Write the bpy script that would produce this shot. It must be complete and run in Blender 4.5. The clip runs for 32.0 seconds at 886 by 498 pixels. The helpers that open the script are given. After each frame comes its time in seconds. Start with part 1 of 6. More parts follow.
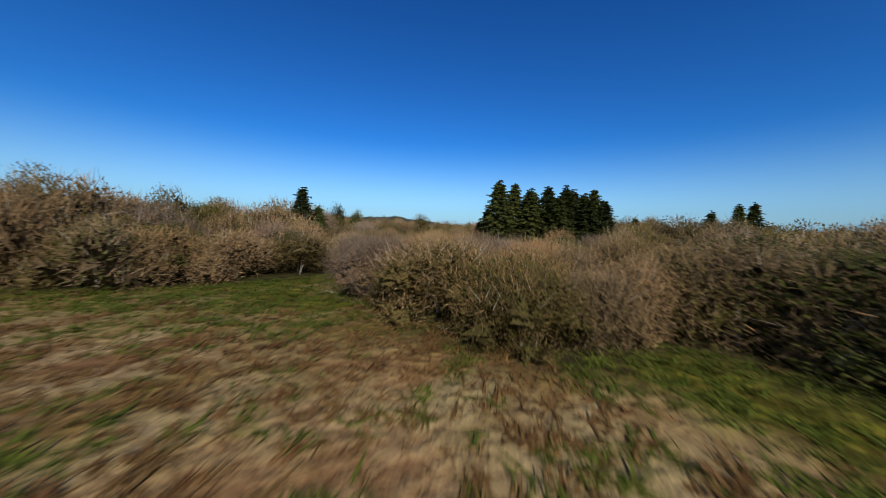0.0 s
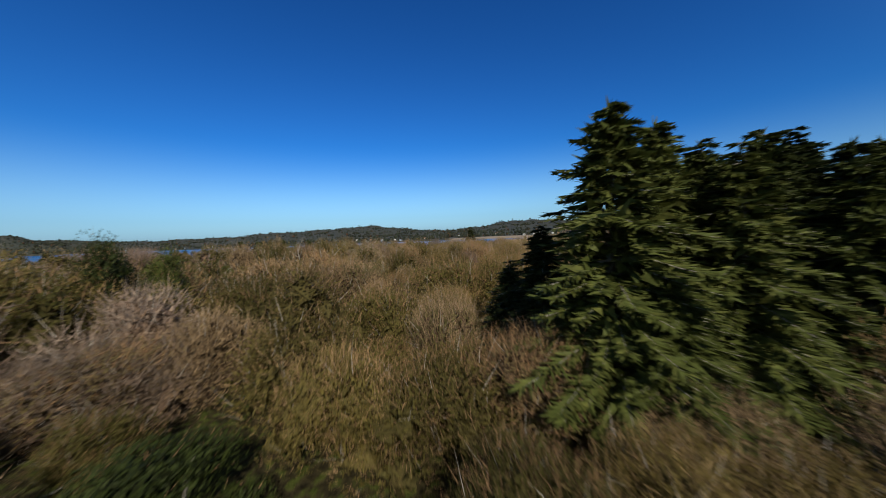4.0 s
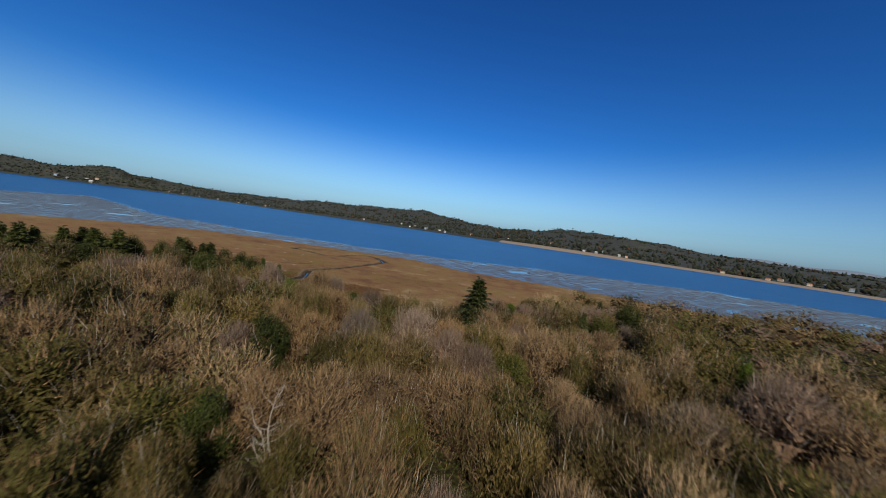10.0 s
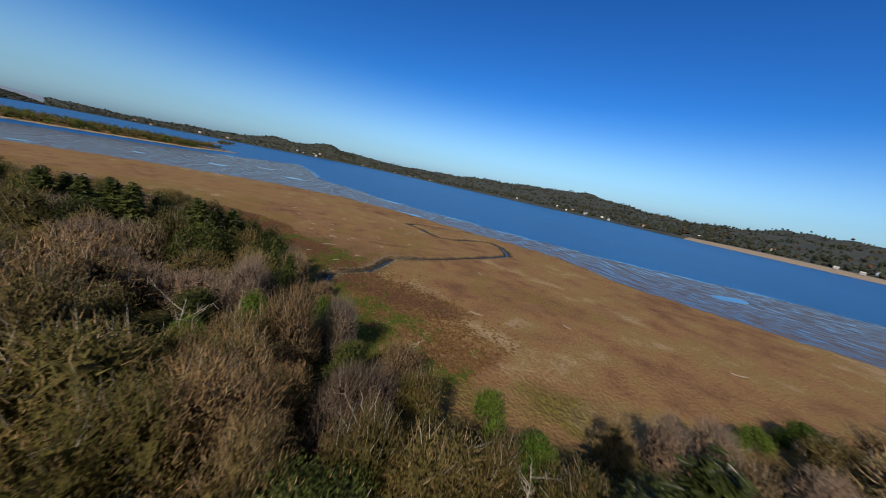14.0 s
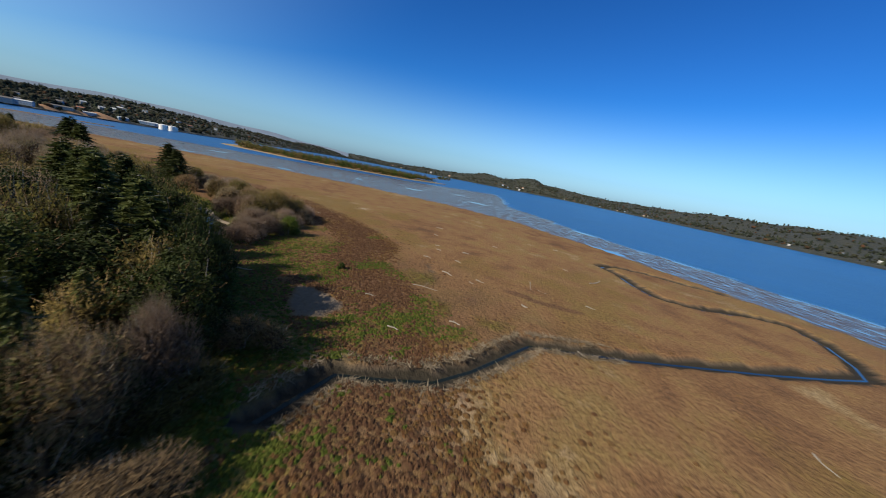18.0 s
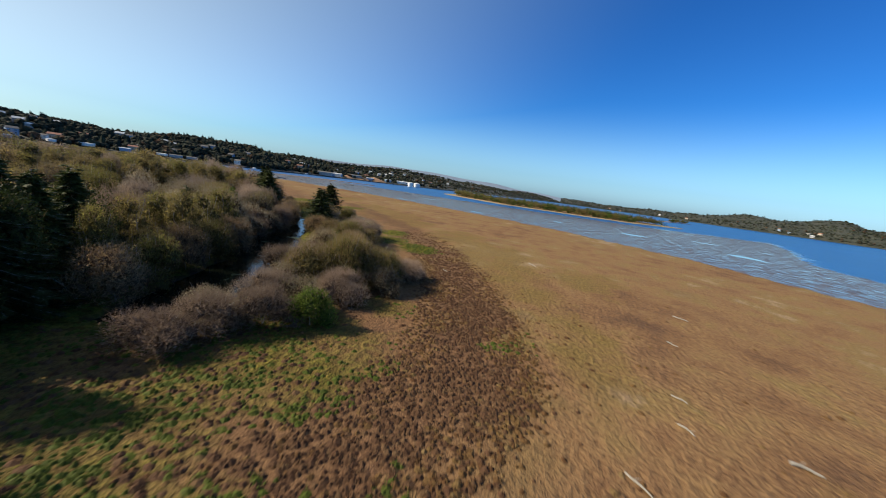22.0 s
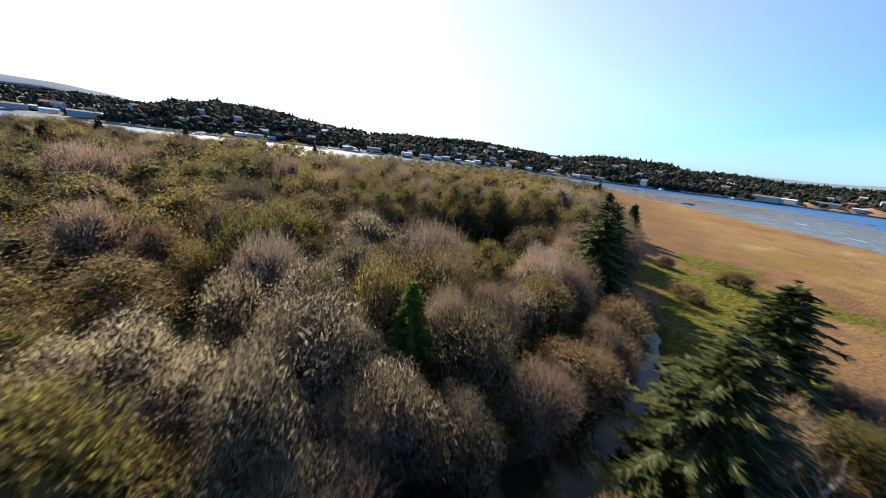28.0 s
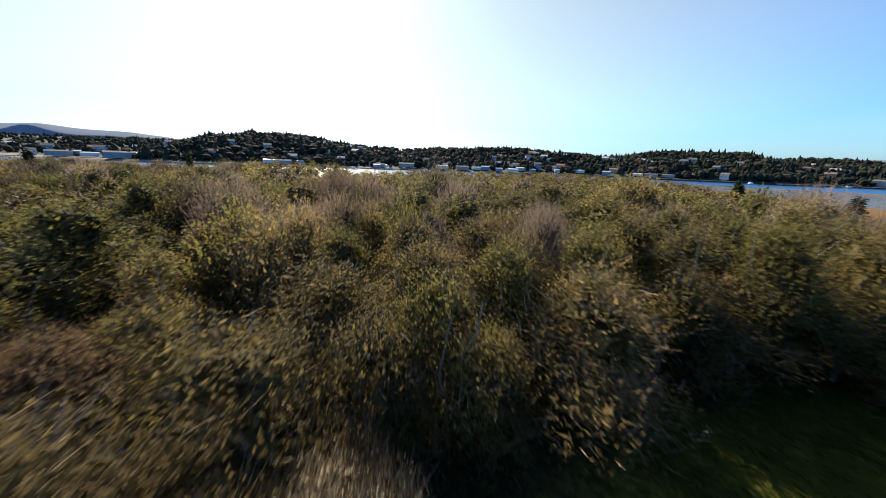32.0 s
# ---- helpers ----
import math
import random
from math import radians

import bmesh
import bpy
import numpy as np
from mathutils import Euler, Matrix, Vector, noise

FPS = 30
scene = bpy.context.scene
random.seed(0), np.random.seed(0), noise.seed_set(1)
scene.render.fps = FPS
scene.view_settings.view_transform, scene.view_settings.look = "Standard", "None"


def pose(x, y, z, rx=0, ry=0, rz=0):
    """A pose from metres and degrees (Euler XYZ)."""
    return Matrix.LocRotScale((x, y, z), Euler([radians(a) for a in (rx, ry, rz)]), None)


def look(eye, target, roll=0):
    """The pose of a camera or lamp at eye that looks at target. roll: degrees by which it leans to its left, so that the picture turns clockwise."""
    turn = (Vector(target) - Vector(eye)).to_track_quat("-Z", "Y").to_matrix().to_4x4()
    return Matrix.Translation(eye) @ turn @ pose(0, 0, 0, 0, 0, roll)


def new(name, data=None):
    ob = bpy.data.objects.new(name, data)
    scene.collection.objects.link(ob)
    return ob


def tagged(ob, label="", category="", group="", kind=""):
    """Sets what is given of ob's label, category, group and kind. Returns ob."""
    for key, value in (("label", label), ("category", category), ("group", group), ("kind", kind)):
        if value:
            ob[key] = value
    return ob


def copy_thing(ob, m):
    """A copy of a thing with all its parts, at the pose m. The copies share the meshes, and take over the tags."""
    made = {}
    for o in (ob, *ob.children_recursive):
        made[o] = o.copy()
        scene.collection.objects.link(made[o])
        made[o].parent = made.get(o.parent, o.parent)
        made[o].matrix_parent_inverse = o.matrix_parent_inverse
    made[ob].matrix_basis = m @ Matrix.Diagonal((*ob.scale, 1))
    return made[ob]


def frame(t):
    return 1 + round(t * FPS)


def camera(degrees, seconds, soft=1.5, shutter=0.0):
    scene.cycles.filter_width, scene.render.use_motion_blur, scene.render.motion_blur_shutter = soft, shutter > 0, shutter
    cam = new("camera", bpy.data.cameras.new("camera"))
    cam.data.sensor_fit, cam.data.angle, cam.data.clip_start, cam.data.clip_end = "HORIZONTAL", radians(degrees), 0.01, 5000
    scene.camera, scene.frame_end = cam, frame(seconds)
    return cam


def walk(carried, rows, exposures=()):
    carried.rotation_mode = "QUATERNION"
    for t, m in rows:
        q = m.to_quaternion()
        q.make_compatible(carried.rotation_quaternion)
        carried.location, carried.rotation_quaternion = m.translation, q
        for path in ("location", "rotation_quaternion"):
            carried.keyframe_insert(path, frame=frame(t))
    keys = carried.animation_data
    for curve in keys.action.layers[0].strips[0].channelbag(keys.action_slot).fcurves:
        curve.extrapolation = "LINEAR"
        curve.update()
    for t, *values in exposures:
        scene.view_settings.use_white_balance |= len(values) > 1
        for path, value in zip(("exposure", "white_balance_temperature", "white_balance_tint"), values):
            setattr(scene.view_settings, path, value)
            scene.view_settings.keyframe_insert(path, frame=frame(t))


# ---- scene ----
cam = camera(106.4, 32.0, soft=0.95, shutter=0.5)
PATH = [
    (0, (7.57, -98.633, 6.432), (7.254, -96.661, 6.331), 1.7),
    (0.5, (7.652, -90.466, 7.072), (7.3, -88.499, 6.986), 2.7),
    (1, (7.659, -82.48, 7.57), (7.271, -80.52, 7.49), 3.9),
    (1.5, (7.152, -74.313, 8.303), (6.743, -72.357, 8.228), 4.6),
    (2, (6.098, -66.521, 9.332), (5.692, -64.563, 9.259), 4.4),
    (2.5, (4.794, -58.816, 10.34), (4.414, -56.853, 10.271), 3.5),
    (3, (3.472, -51.269, 11.009), (3.129, -49.3, 10.94), 1.6),
    (3.5, (1.84, -44.074, 11.726), (1.564, -42.094, 11.657), -0.3),
    (4, (0.254, -37.208, 12.28), (0.058, -35.219, 12.206), -2.4),
    (4.5, (-1.79, -28.979, 12.677), (-1.909, -26.984, 12.598), -3.7),
    (6.5, (1.563, 8.141, 16.159), (1.524, 10.139, 16.067), -4.2),
    (7, (2.526, 16.479, 17.401), (2.477, 18.476, 17.304), -3.4),
    (7.5, (3.65, 24.662, 19.0), (3.566, 26.658, 18.91), -1.8),
    (8, (5.0, 32.976, 21.092), (4.855, 34.968, 20.996), -0.2),
    (8.5, (6.544, 40.715, 23.139), (6.315, 42.699, 23.041), 1.8),
    (9, (7.575, 48.742, 24.875), (7.254, 50.713, 24.767), 3.9),
    (9.5, (8.011, 56.401, 26.14), (7.605, 58.356, 26.02), 5.8),
    (10, (7.696, 63.645, 27.134), (7.205, 65.579, 26.994), 7.5),
    (10.5, (7.581, 71.002, 28.179), (6.997, 72.906, 28.001), 8.3),
    (11, (6.654, 78.153, 28.75), (5.968, 80.019, 28.535), 9.4),
    (11.5, (5.862, 85.236, 29.332), (5.074, 87.057, 29.078), 10.6),
    (12, (4.655, 92.401, 29.518), (3.767, 94.17, 29.225), 11.4),
    (12.5, (2.263, 99.551, 29.393), (1.295, 101.269, 29.063), 12.0),
    (13, (0.407, 105.992, 29.369), (-0.653, 107.648, 29.005), 11.7),
    (13.5, (-2.637, 112.794, 28.397), (-3.787, 114.384, 28.009), 11.5),
    (14, (-5.604, 119.304, 27.593), (-6.845, 120.82, 27.188), 11.2),
    (14.5, (-9.159, 125.765, 26.725), (-10.494, 127.196, 26.312), 11.1),
    (16.5, (-29.624, 150.115, 22.571), (-31.32, 151.088, 22.15), 11.7),
    (17, (-34.794, 155.036, 21.509), (-36.562, 155.866, 21.082), 11.5),
    (17.5, (-40.607, 159.468, 20.705), (-42.431, 160.166, 20.275), 11.6),
    (18, (-46.503, 163.183, 19.931), (-48.372, 163.749, 19.5), 10.9),
    (18.5, (-52.715, 166.551, 19.326), (-54.623, 166.973, 18.897), 10.4),
    (19, (-59.182, 169.444, 18.625), (-61.12, 169.707, 18.205), 9.8),
    (19.5, (-65.77, 171.979, 17.924), (-67.727, 172.061, 17.52), 9.0),
    (20, (-72.666, 173.727, 17.511), (-74.625, 173.651, 17.114), 8.7),
    (20.5, (-79.569, 174.81, 17.446), (-81.517, 174.591, 17.051), 8.4),
    (21, (-86.845, 175.242, 17.39), (-88.771, 174.87, 16.998), 8.1),
    (21.5, (-93.242, 175.426, 17.495), (-95.137, 174.914, 17.111), 8.0),
    (22, (-99.758, 174.879, 17.387), (-101.61, 174.225, 17.011), 7.9),
    (22.5, (-106.435, 173.936, 17.254), (-108.23, 173.134, 16.884), 7.8),
    (23, (-112.619, 172.538, 17.132), (-114.329, 171.569, 16.761), 7.8),
    (23.5, (-118.566, 170.297, 17.145), (-120.172, 169.166, 16.768), 7.7),
    (24, (-124.846, 167.101, 17.15), (-126.325, 165.814, 16.756), 7.7),
    (24.5, (-130.798, 163.688, 17.001), (-132.114, 162.238, 16.594), 7.6),
    (25, (-136.111, 159.251, 17.287), (-137.247, 157.664, 16.849), 8.1),
    (25.5, (-141.35, 154.231, 17.585), (-142.303, 152.535, 17.123), 8.4),
    (27.5, (-157.422, 129.316, 20.605), (-157.745, 127.427, 20.031), 7.9),
    (28, (-158.221, 122.105, 20.569), (-158.477, 120.207, 19.991), 7.3),
    (28.5, (-158.461, 115.696, 20.174), (-158.659, 113.79, 19.601), 6.5),
    (29, (-158.24, 109.443, 19.483), (-158.388, 107.53, 18.92), 5.7),
    (29.5, (-157.808, 102.89, 18.645), (-157.914, 100.973, 18.087), 4.9),
    (30, (-157.099, 96.776, 18.046), (-157.17, 94.854, 17.498), 4.1),
    (30.5, (-156.475, 89.872, 17.44), (-156.525, 87.946, 16.901), 3.4),
    (31, (-155.433, 82.474, 16.997), (-155.472, 80.546, 16.466), 3.0),
    (31.5, (-154.554, 75.273, 16.73), (-154.586, 73.344, 16.205), 2.6),
    (32, (-153.812, 67.879, 16.757), (-153.842, 65.95, 16.231), 2.2),
]

EXPOSURE = [(0.0, 0.0, 6500, 10), (4.0, -0.08, 6500, 10), (9.0, -0.2, 6600, 12), (13.0, -0.03, 6700, 13), (17.0, 0.15, 6650, 12), (21.0, 0.44, 6750, 10), (25.0, 0.86, 7000, 10), (28.0, 1.12, 7000, 11), (29.0, 1.0, 6950, 11), (30.0, 0.8, 6850, 10), (31.0, 0.78, 6850, 10), (32.0, 0.88, 6850, 10)]
walk(cam, [(t, look(eye, target, roll)) for t, eye, target, roll in PATH], EXPOSURE)

# ---- world, sun ----
SUN_AZ, SUN_EL = radians(-159.0), radians(34.0)      # bearing counted to the left from +y
sun_way = Vector((-math.sin(SUN_AZ) * math.cos(SUN_EL), math.cos(SUN_AZ) * math.cos(SUN_EL), math.sin(SUN_EL)))
world = bpy.data.worlds.new("sky")
scene.world = world
world.use_nodes = True
wn = world.node_tree.nodes
sky = wn.new("ShaderNodeTexSky")
sky.sky_type = "NISHITA"
sky.sun_disc = False
sky.sun_elevation = SUN_EL
sky.sun_rotation = math.atan2(sun_way.x, sun_way.y)
sky.altitude = 0.0
sky.air_density, sky.dust_density, sky.ozone_density = 1.0, 1.0, 3.0
links = world.node_tree.links
deepen = wn.new("ShaderNodeHueSaturation")
deepen.inputs["Saturation"].default_value = 1.15
cool = wn.new("ShaderNodeMix")
cool.data_type, cool.blend_type = "RGBA", "MULTIPLY"
cool.inputs[0].default_value = 1.0
cool.inputs[7].default_value = (0.26, 0.60, 0.82, 1)
clear = wn.new("ShaderNodeGamma")
clear.inputs["Gamma"].default_value = 1.3
# pale haze that thickens towards the horizon all round
haze = wn.new("ShaderNodeMix")
haze.data_type = "RGBA"
grey = wn.new("ShaderNodeHueSaturation")
grey.inputs["Saturation"].default_value, grey.inputs["Value"].default_value = 0.06, 1.08
tint = wn.new("ShaderNodeMix")
tint.data_type, tint.blend_type = "RGBA", "MULTIPLY"
tint.inputs[0].default_value = 1.0
tint.inputs[7].default_value = (0.65, 1.0, 1.30, 1)
veil = wn.new("ShaderNodeMix")
veil.data_type, veil.blend_type = "RGBA", "MULTIPLY"
veil.inputs[7].default_value = (0.73, 0.57, 0.475, 1)
coord, axes = wn.new("ShaderNodeTexCoord"), wn.new("ShaderNodeSeparateXYZ")
fall = wn.new("ShaderNodeMapRange")
fall.interpolation_type = "SMOOTHSTEP"
for slot, v in (("From Min", 0.27), ("From Max", -0.07), ("To Min", 0.0), ("To Max", 0.92)):
    fall.inputs[slot].default_value = v
# round the sun the haze is thick too
glow, toward, most = wn.new("ShaderNodeMapRange"), wn.new("ShaderNodeVectorMath"), wn.new("ShaderNodeMath")
toward.operation = "DOT_PRODUCT"
toward.inputs[1].default_value = tuple(sun_way)
glow.interpolation_type = "SMOOTHSTEP"
for slot, v in (("From Min", -0.18), ("From Max", 0.98), ("To Min", 0.0), ("To Max", 0.95)):
    glow.inputs[slot].default_value = v
most.operation = "MAXIMUM"
for a, b in ((coord.outputs["Generated"], toward.inputs[0]), (toward.outputs["Value"], glow.inputs["Value"]), (glow.outputs[0], most.inputs[0]), (fall.outputs[0], most.inputs[1]), (sky.outputs[0], deepen.inputs["Color"]), (deepen.outputs[0], cool.inputs[6]), (cool.outputs[2], clear.inputs["Color"]), (clear.outputs[0], haze.inputs[6]),
             (sky.outputs[0], grey.inputs["Color"]), (grey.outputs[0], tint.inputs[6]), (glow.outputs[0], veil.inputs[0]), (tint.outputs[2], veil.inputs[6]), (veil.outputs[2], haze.inputs[7]), (coord.outputs["Generated"], axes.inputs[0]),
             (axes.outputs["Z"], fall.inputs["Value"]), (most.outputs[0], haze.inputs[0]), (haze.outputs[2], wn["Background"].inputs[0])):
    links.new(a, b)
wn["Background"].inputs[1].default_value = 0.1
sun = new("sun", bpy.data.lights.new("sun", "SUN"))
sun.data.energy, sun.data.angle, sun.data.color = 5.0, radians(0.55), (1.0, 0.91, 0.76)
sun.matrix_world = look(tuple(sun_way * 100), (0, 0, 0))

# ---- plan grid: one unit of the plan is 1.4 m ----
K = 1.4
WATER = -0.8


def grid(pts):
    return np.array(pts, float) * K


def smooth(v, a, b):
    t = np.clip((v - a) / (b - a), 0, 1)
    return t * t * (3 - 2 * t)


def wobble(x, y, size, seed=0):
    """Cheap rolling noise in -1..1 from turned sine waves; size is its wavelength in metres."""
    out = np.zeros_like(np.asarray(x, float))
    r = np.random.RandomState(100 + seed)
    for n in range(5):
        a, f, p = r.uniform(0, 6.28), r.uniform(0.6, 1.9) * 6.28 / size, r.uniform(0, 6.28, 2)
        u, v = x * np.cos(a) + y * np.sin(a), -x * np.sin(a) + y * np.cos(a)
        out = out + np.sin(u * f + p[0] + 1.3 * np.sin(v * f * 0.7 + p[1]))
    return out / 5


def seg_dist(x, y, line, closed=False):
    """Distance from points to a polyline."""
    best = np.full(np.shape(x), 1e9)
    pts = list(line) + ([line[0]] if closed else [])
    for (ax, ay), (bx, by) in zip(pts[:-1], pts[1:]):
        dx, dy = bx - ax, by - ay
        t = np.clip(((x - ax) * dx + (y - ay) * dy) / (dx * dx + dy * dy + 1e-9), 0, 1)
        best = np.minimum(best, np.hypot(x - ax - t * dx, y - ay - t * dy))
    return best


def inside(x, y, poly):
    hit = np.zeros(np.shape(x), bool)
    for (ax, ay), (bx, by) in zip(poly, np.roll(poly, -1, axis=0)):
        cross = ((ay > y) != (by > y)) & (x < (bx - ax) * (y - ay) / ((by - ay) if by != ay else 1e-9) + ax)
        hit ^= cross
    return hit


def signed(x, y, poly):
    """Distance to the outline, positive inside it."""
    return seg_dist(x, y, poly, True) * np.where(inside(x, y, poly), 1, -1)


LAND = grid([(420, 165), (200, 180), (116, 184), (63, 189), (23, 193), (-3, 193), (-22, 194), (-46, 205), (-62, 206), (-80, 203), (-100, 200),
             (-125, 199), (-142, 193), (-165, 188), (-195, 165), (-222, 128), (-240, 90), (-250, 58), (-268, -20), (-272, -90), (-268, -150),
             (-230, -215), (-170, -212), (-105, -178), (-75, -142), (-50, -126), (-20, -108), (30, -118), (70, -118), (125, -115), (420, -130)])
MUD = grid([(420, 300), (120, 292), (79, 281), (51, 274), (10, 264), (-37, 243), (-98, 233), (-135, 230), (-165, 224), (-211, 232), (-269, 232),
            (-378, 278), (-505, 325), (-480, 290), (-430, 200), (-405, 110), (-395, 0), (-400, -90), (-400, -150), (-330, -215), (-270, -235),
            (-200, -225), (-100, -160), (0, 0), (420, 100)])
ISLAND = grid([(-521, -33), (-462, 50), (-466, 109), (-472, 158), (-480, 195), (-552, 262), (-575, 230), (-605, 160), (-640, 80), (-690, 0), (-640, -60), (-545, -55)])
FAR_BAR = grid([(-820, 292), (-900, 325), (-1000, 372), (-1090, 424), (-1094, 408), (-1000, 350), (-900, 306), (-830, 282)])
BAR = grid([(-340, -180), (-400, -150), (-440, -110), (-450, -112), (-410, -158), (-345, -188)])
MEADOW = grid([(-24, -58), (-18.4, -54.5), (-11.9, -49.5), (-8.7, -43.5), (-5.5, -48), (-1.4, -54), (1.6, -57.7), (4.1, -59.1), (9, -61), (11.7, -57.8),
               (15, -60.8), (18, -66), (22, -80), (15, -98), (-15, -98), (-32, -84), (-28, -66)])
CLEARING = grid([(-124, 49), (-117.5, 51.5), (-112.5, 51.5), (-111.5, 42.5), (-115, 39.5), (-121, 35), (-128, 34.2), (-131, 34), (-138, 35), (-143, 31), (-144, 34), (-138, 38.5), (-132, 43), (-128, 46.5)])
RED_BAND = grid([(-34, 123), (-48, 120), (-58, 121), (-68, 121), (-81, 118), (-92, 121), (-104, 117), (-115, 112), (-126, 105), (-138, 97), (-160, 75), (-182, 45)])
YELLOW = [(-74, 151, 12), (-65, 146, 10), (-82, 160, 11), (-34, 141, 9), (-28, 149, 9), (-45, 147, 6), (-17, 151, 7), (-103, 128, 8), (-145, 98, 10), (-160, 82, 12), (-178, 58, 14), (-115, 122, 9), (-84, 140, 9), (-200, 25, 18), (-125, 118, 12), (-138, 112, 14), (-150, 100, 14), (-170, 70, 16), (-130, 130, 10), (-185, 50, 14)]
STRAW = grid([(-44, 128), (-30, 124), (-15, 128)]), grid([(-50, 163), (-37, 164), (-27, 163), (-10, 158)]), grid([(-36, 113.5), (-29, 112.6), (-22, 117), (-14, 123)]), grid([(-48, 126), (-37, 128)])
TURF = [(-8, -52, 4), (-11, -48, 4), (-4, -52, 4), (-12, -51, 4), (14, -60, 5), (13, -57, 3), (-38, 114, 5), (-33, 116, 4), (-21, 111, 4), (-12, 117, 5), (-60, 117, 5), (-62, 123, 5), (-66, 126, 4), (-77, 108, 7), (-88, 109, 8), (-85, 107, 6), (-74, 104, 5), (-75, 114, 5), (-79, 121, 4), (-76, 126, 4), (-99, 110, 4), (-98, 123, 3), (-114, 98, 6),
        (-128, 100, 5), (-139, 88, 5), (-156, 45, 9), (-152, 55, 8), (-136, 67, 5), (-60, 128, 3), (-63, 133, 3), (-130, 92, 5), (-146, 66, 6), (-147, 57, 7), (-155, 43, 8), (-164, 47, 7), (-171, 35, 8), (-172, 53, 5), (-138, 61, 5)]
TRAIL = grid([(-73.1, 139.8), (-71.8, 141.2), (-70.2, 141.9), (-69.3, 144.1), (-68.3, 145.2), (-67.7, 147.2)])
GLADE = grid([(24, -25), (32, -24), (36, -18), (30, -15), (25, -18)])
POND = grid([(-83.5, 95), (-92, 90.5), (-100, 86), (-108, 79), (-113, 76), (-120.5, 74.5), (-130, 68.6), (-137.5, 60), (-140.5, 53.5), (-142, 55), (-137.5, 63),
             (-133, 68.5), (-128, 73), (-119, 80), (-111, 86.5), (-104, 91), (-96, 97), (-88, 99), (-84.5, 98)])
THICKET = grid([(420, -120), (125, -110), (70, -112), (30, -112), (-20, -101), (-50, -119), (-75, -135), (-105, -170), (-165, -203), (-215, -190), (-245, -130),
                (-225, -90), (-195, -45), (-165, 8), (-150, 33), (-143, 48), (-137, 55), (-127, 64.5), (-118, 70.5), (-110, 74.5), (-100, 83), (-92, 88),
                (-83, 91.5), (-76, 98), (-67, 106), (-57, 110.5), (-50, 110.5), (-40, 109), (-30, 107.5), (-20, 108), (-13, 112), (-6, 119), (8, 136),
                (21, 150), (37, 156), (60, 160), (100, 166), (160, 166), (420, 150)])
CREEK = grid([(-50, 113), (-54.4, 117), (-53.9, 120), (-53.6, 124), (-55, 127.5), (-57, 131), (-59.4, 135.2), (-58.4, 140), (-57.2, 146), (-56.3, 154), (-55.2, 163),
              (-54.5, 173), (-54.3, 179.5), (-57.2, 184), (-63, 190), (-69, 193), (-73, 187), (-74.5, 176), (-78, 172.3), (-86, 174), (-92, 176.3), (-98, 176.2),
              (-100, 180), (-97, 187), (-90, 193), (-82, 203)])
DITCH = grid([(-83.5, 130), (-81, 129.2), (-79, 129.4)])
MUDPAN = grid([(-65.5, 112), (-69.8, 112.2), (-67.5, 115.6), (-64.7, 117.3), (-62, 115.5), (-62, 113)])


def ground_height(x, y):
    land = signed(x, y, LAND) + 2.5 * wobble(x, y, 16, 1)
    mud = signed(x, y, MUD) + 6 * wobble(x, y, 40, 2)
    isle = np.maximum(np.maximum(signed(x, y, ISLAND), signed(x, y, FAR_BAR)), signed(x, y, BAR) * 0.8) + 3 * wobble(x, y, 30, 3)
    firm = np.maximum(land, isle)
    # tidal flat: low ridges and runnels that the water just covers or leaves bare
    flat = WATER + 0.03 + 0.05 * wobble(x, y, 55, 5)
    deep = WATER - 0.5 - np.clip(-mud, 0, 60) * 0.05
    z = np.where(mud > 0, flat, deep + (flat - deep) * smooth(mud, -8, 0))
    marsh = 0.02 + 0.05 * wobble(x, y, 6, 6) + 0.08 * wobble(x, y, 28, 7)
    inland = smooth(signed(x, y, THICKET), -2, 30)
    marsh = marsh + inland * (0.5 + 0.25 * wobble(x, y, 18, 8))
    z = z + (marsh - z) * smooth(firm, -0.6, 1.2)
    cd = seg_dist(x, y, CREEK) + 0.45 * wobble(x, y, 5, 9)
    width = 1.5 + 0.5 * smooth(y, 160 * K, 185 * K)
    z = z - smooth(-cd, -width - 0.45, -width + 0.35) * (0.775 + z)
    z = z - smooth(-seg_dist(x, y, DITCH), -0.7, -0.3) * 0.35
    pd = signed(x, y, POND) + 0.8 * wobble(x, y, 9, 10)
    z = z - smooth(pd, -1.6, 1.2) * (1.3 + z)
    return z


def gz(x, y):
    return float(ground_height(np.array([float(x)]), np.array([float(y)]))[0])


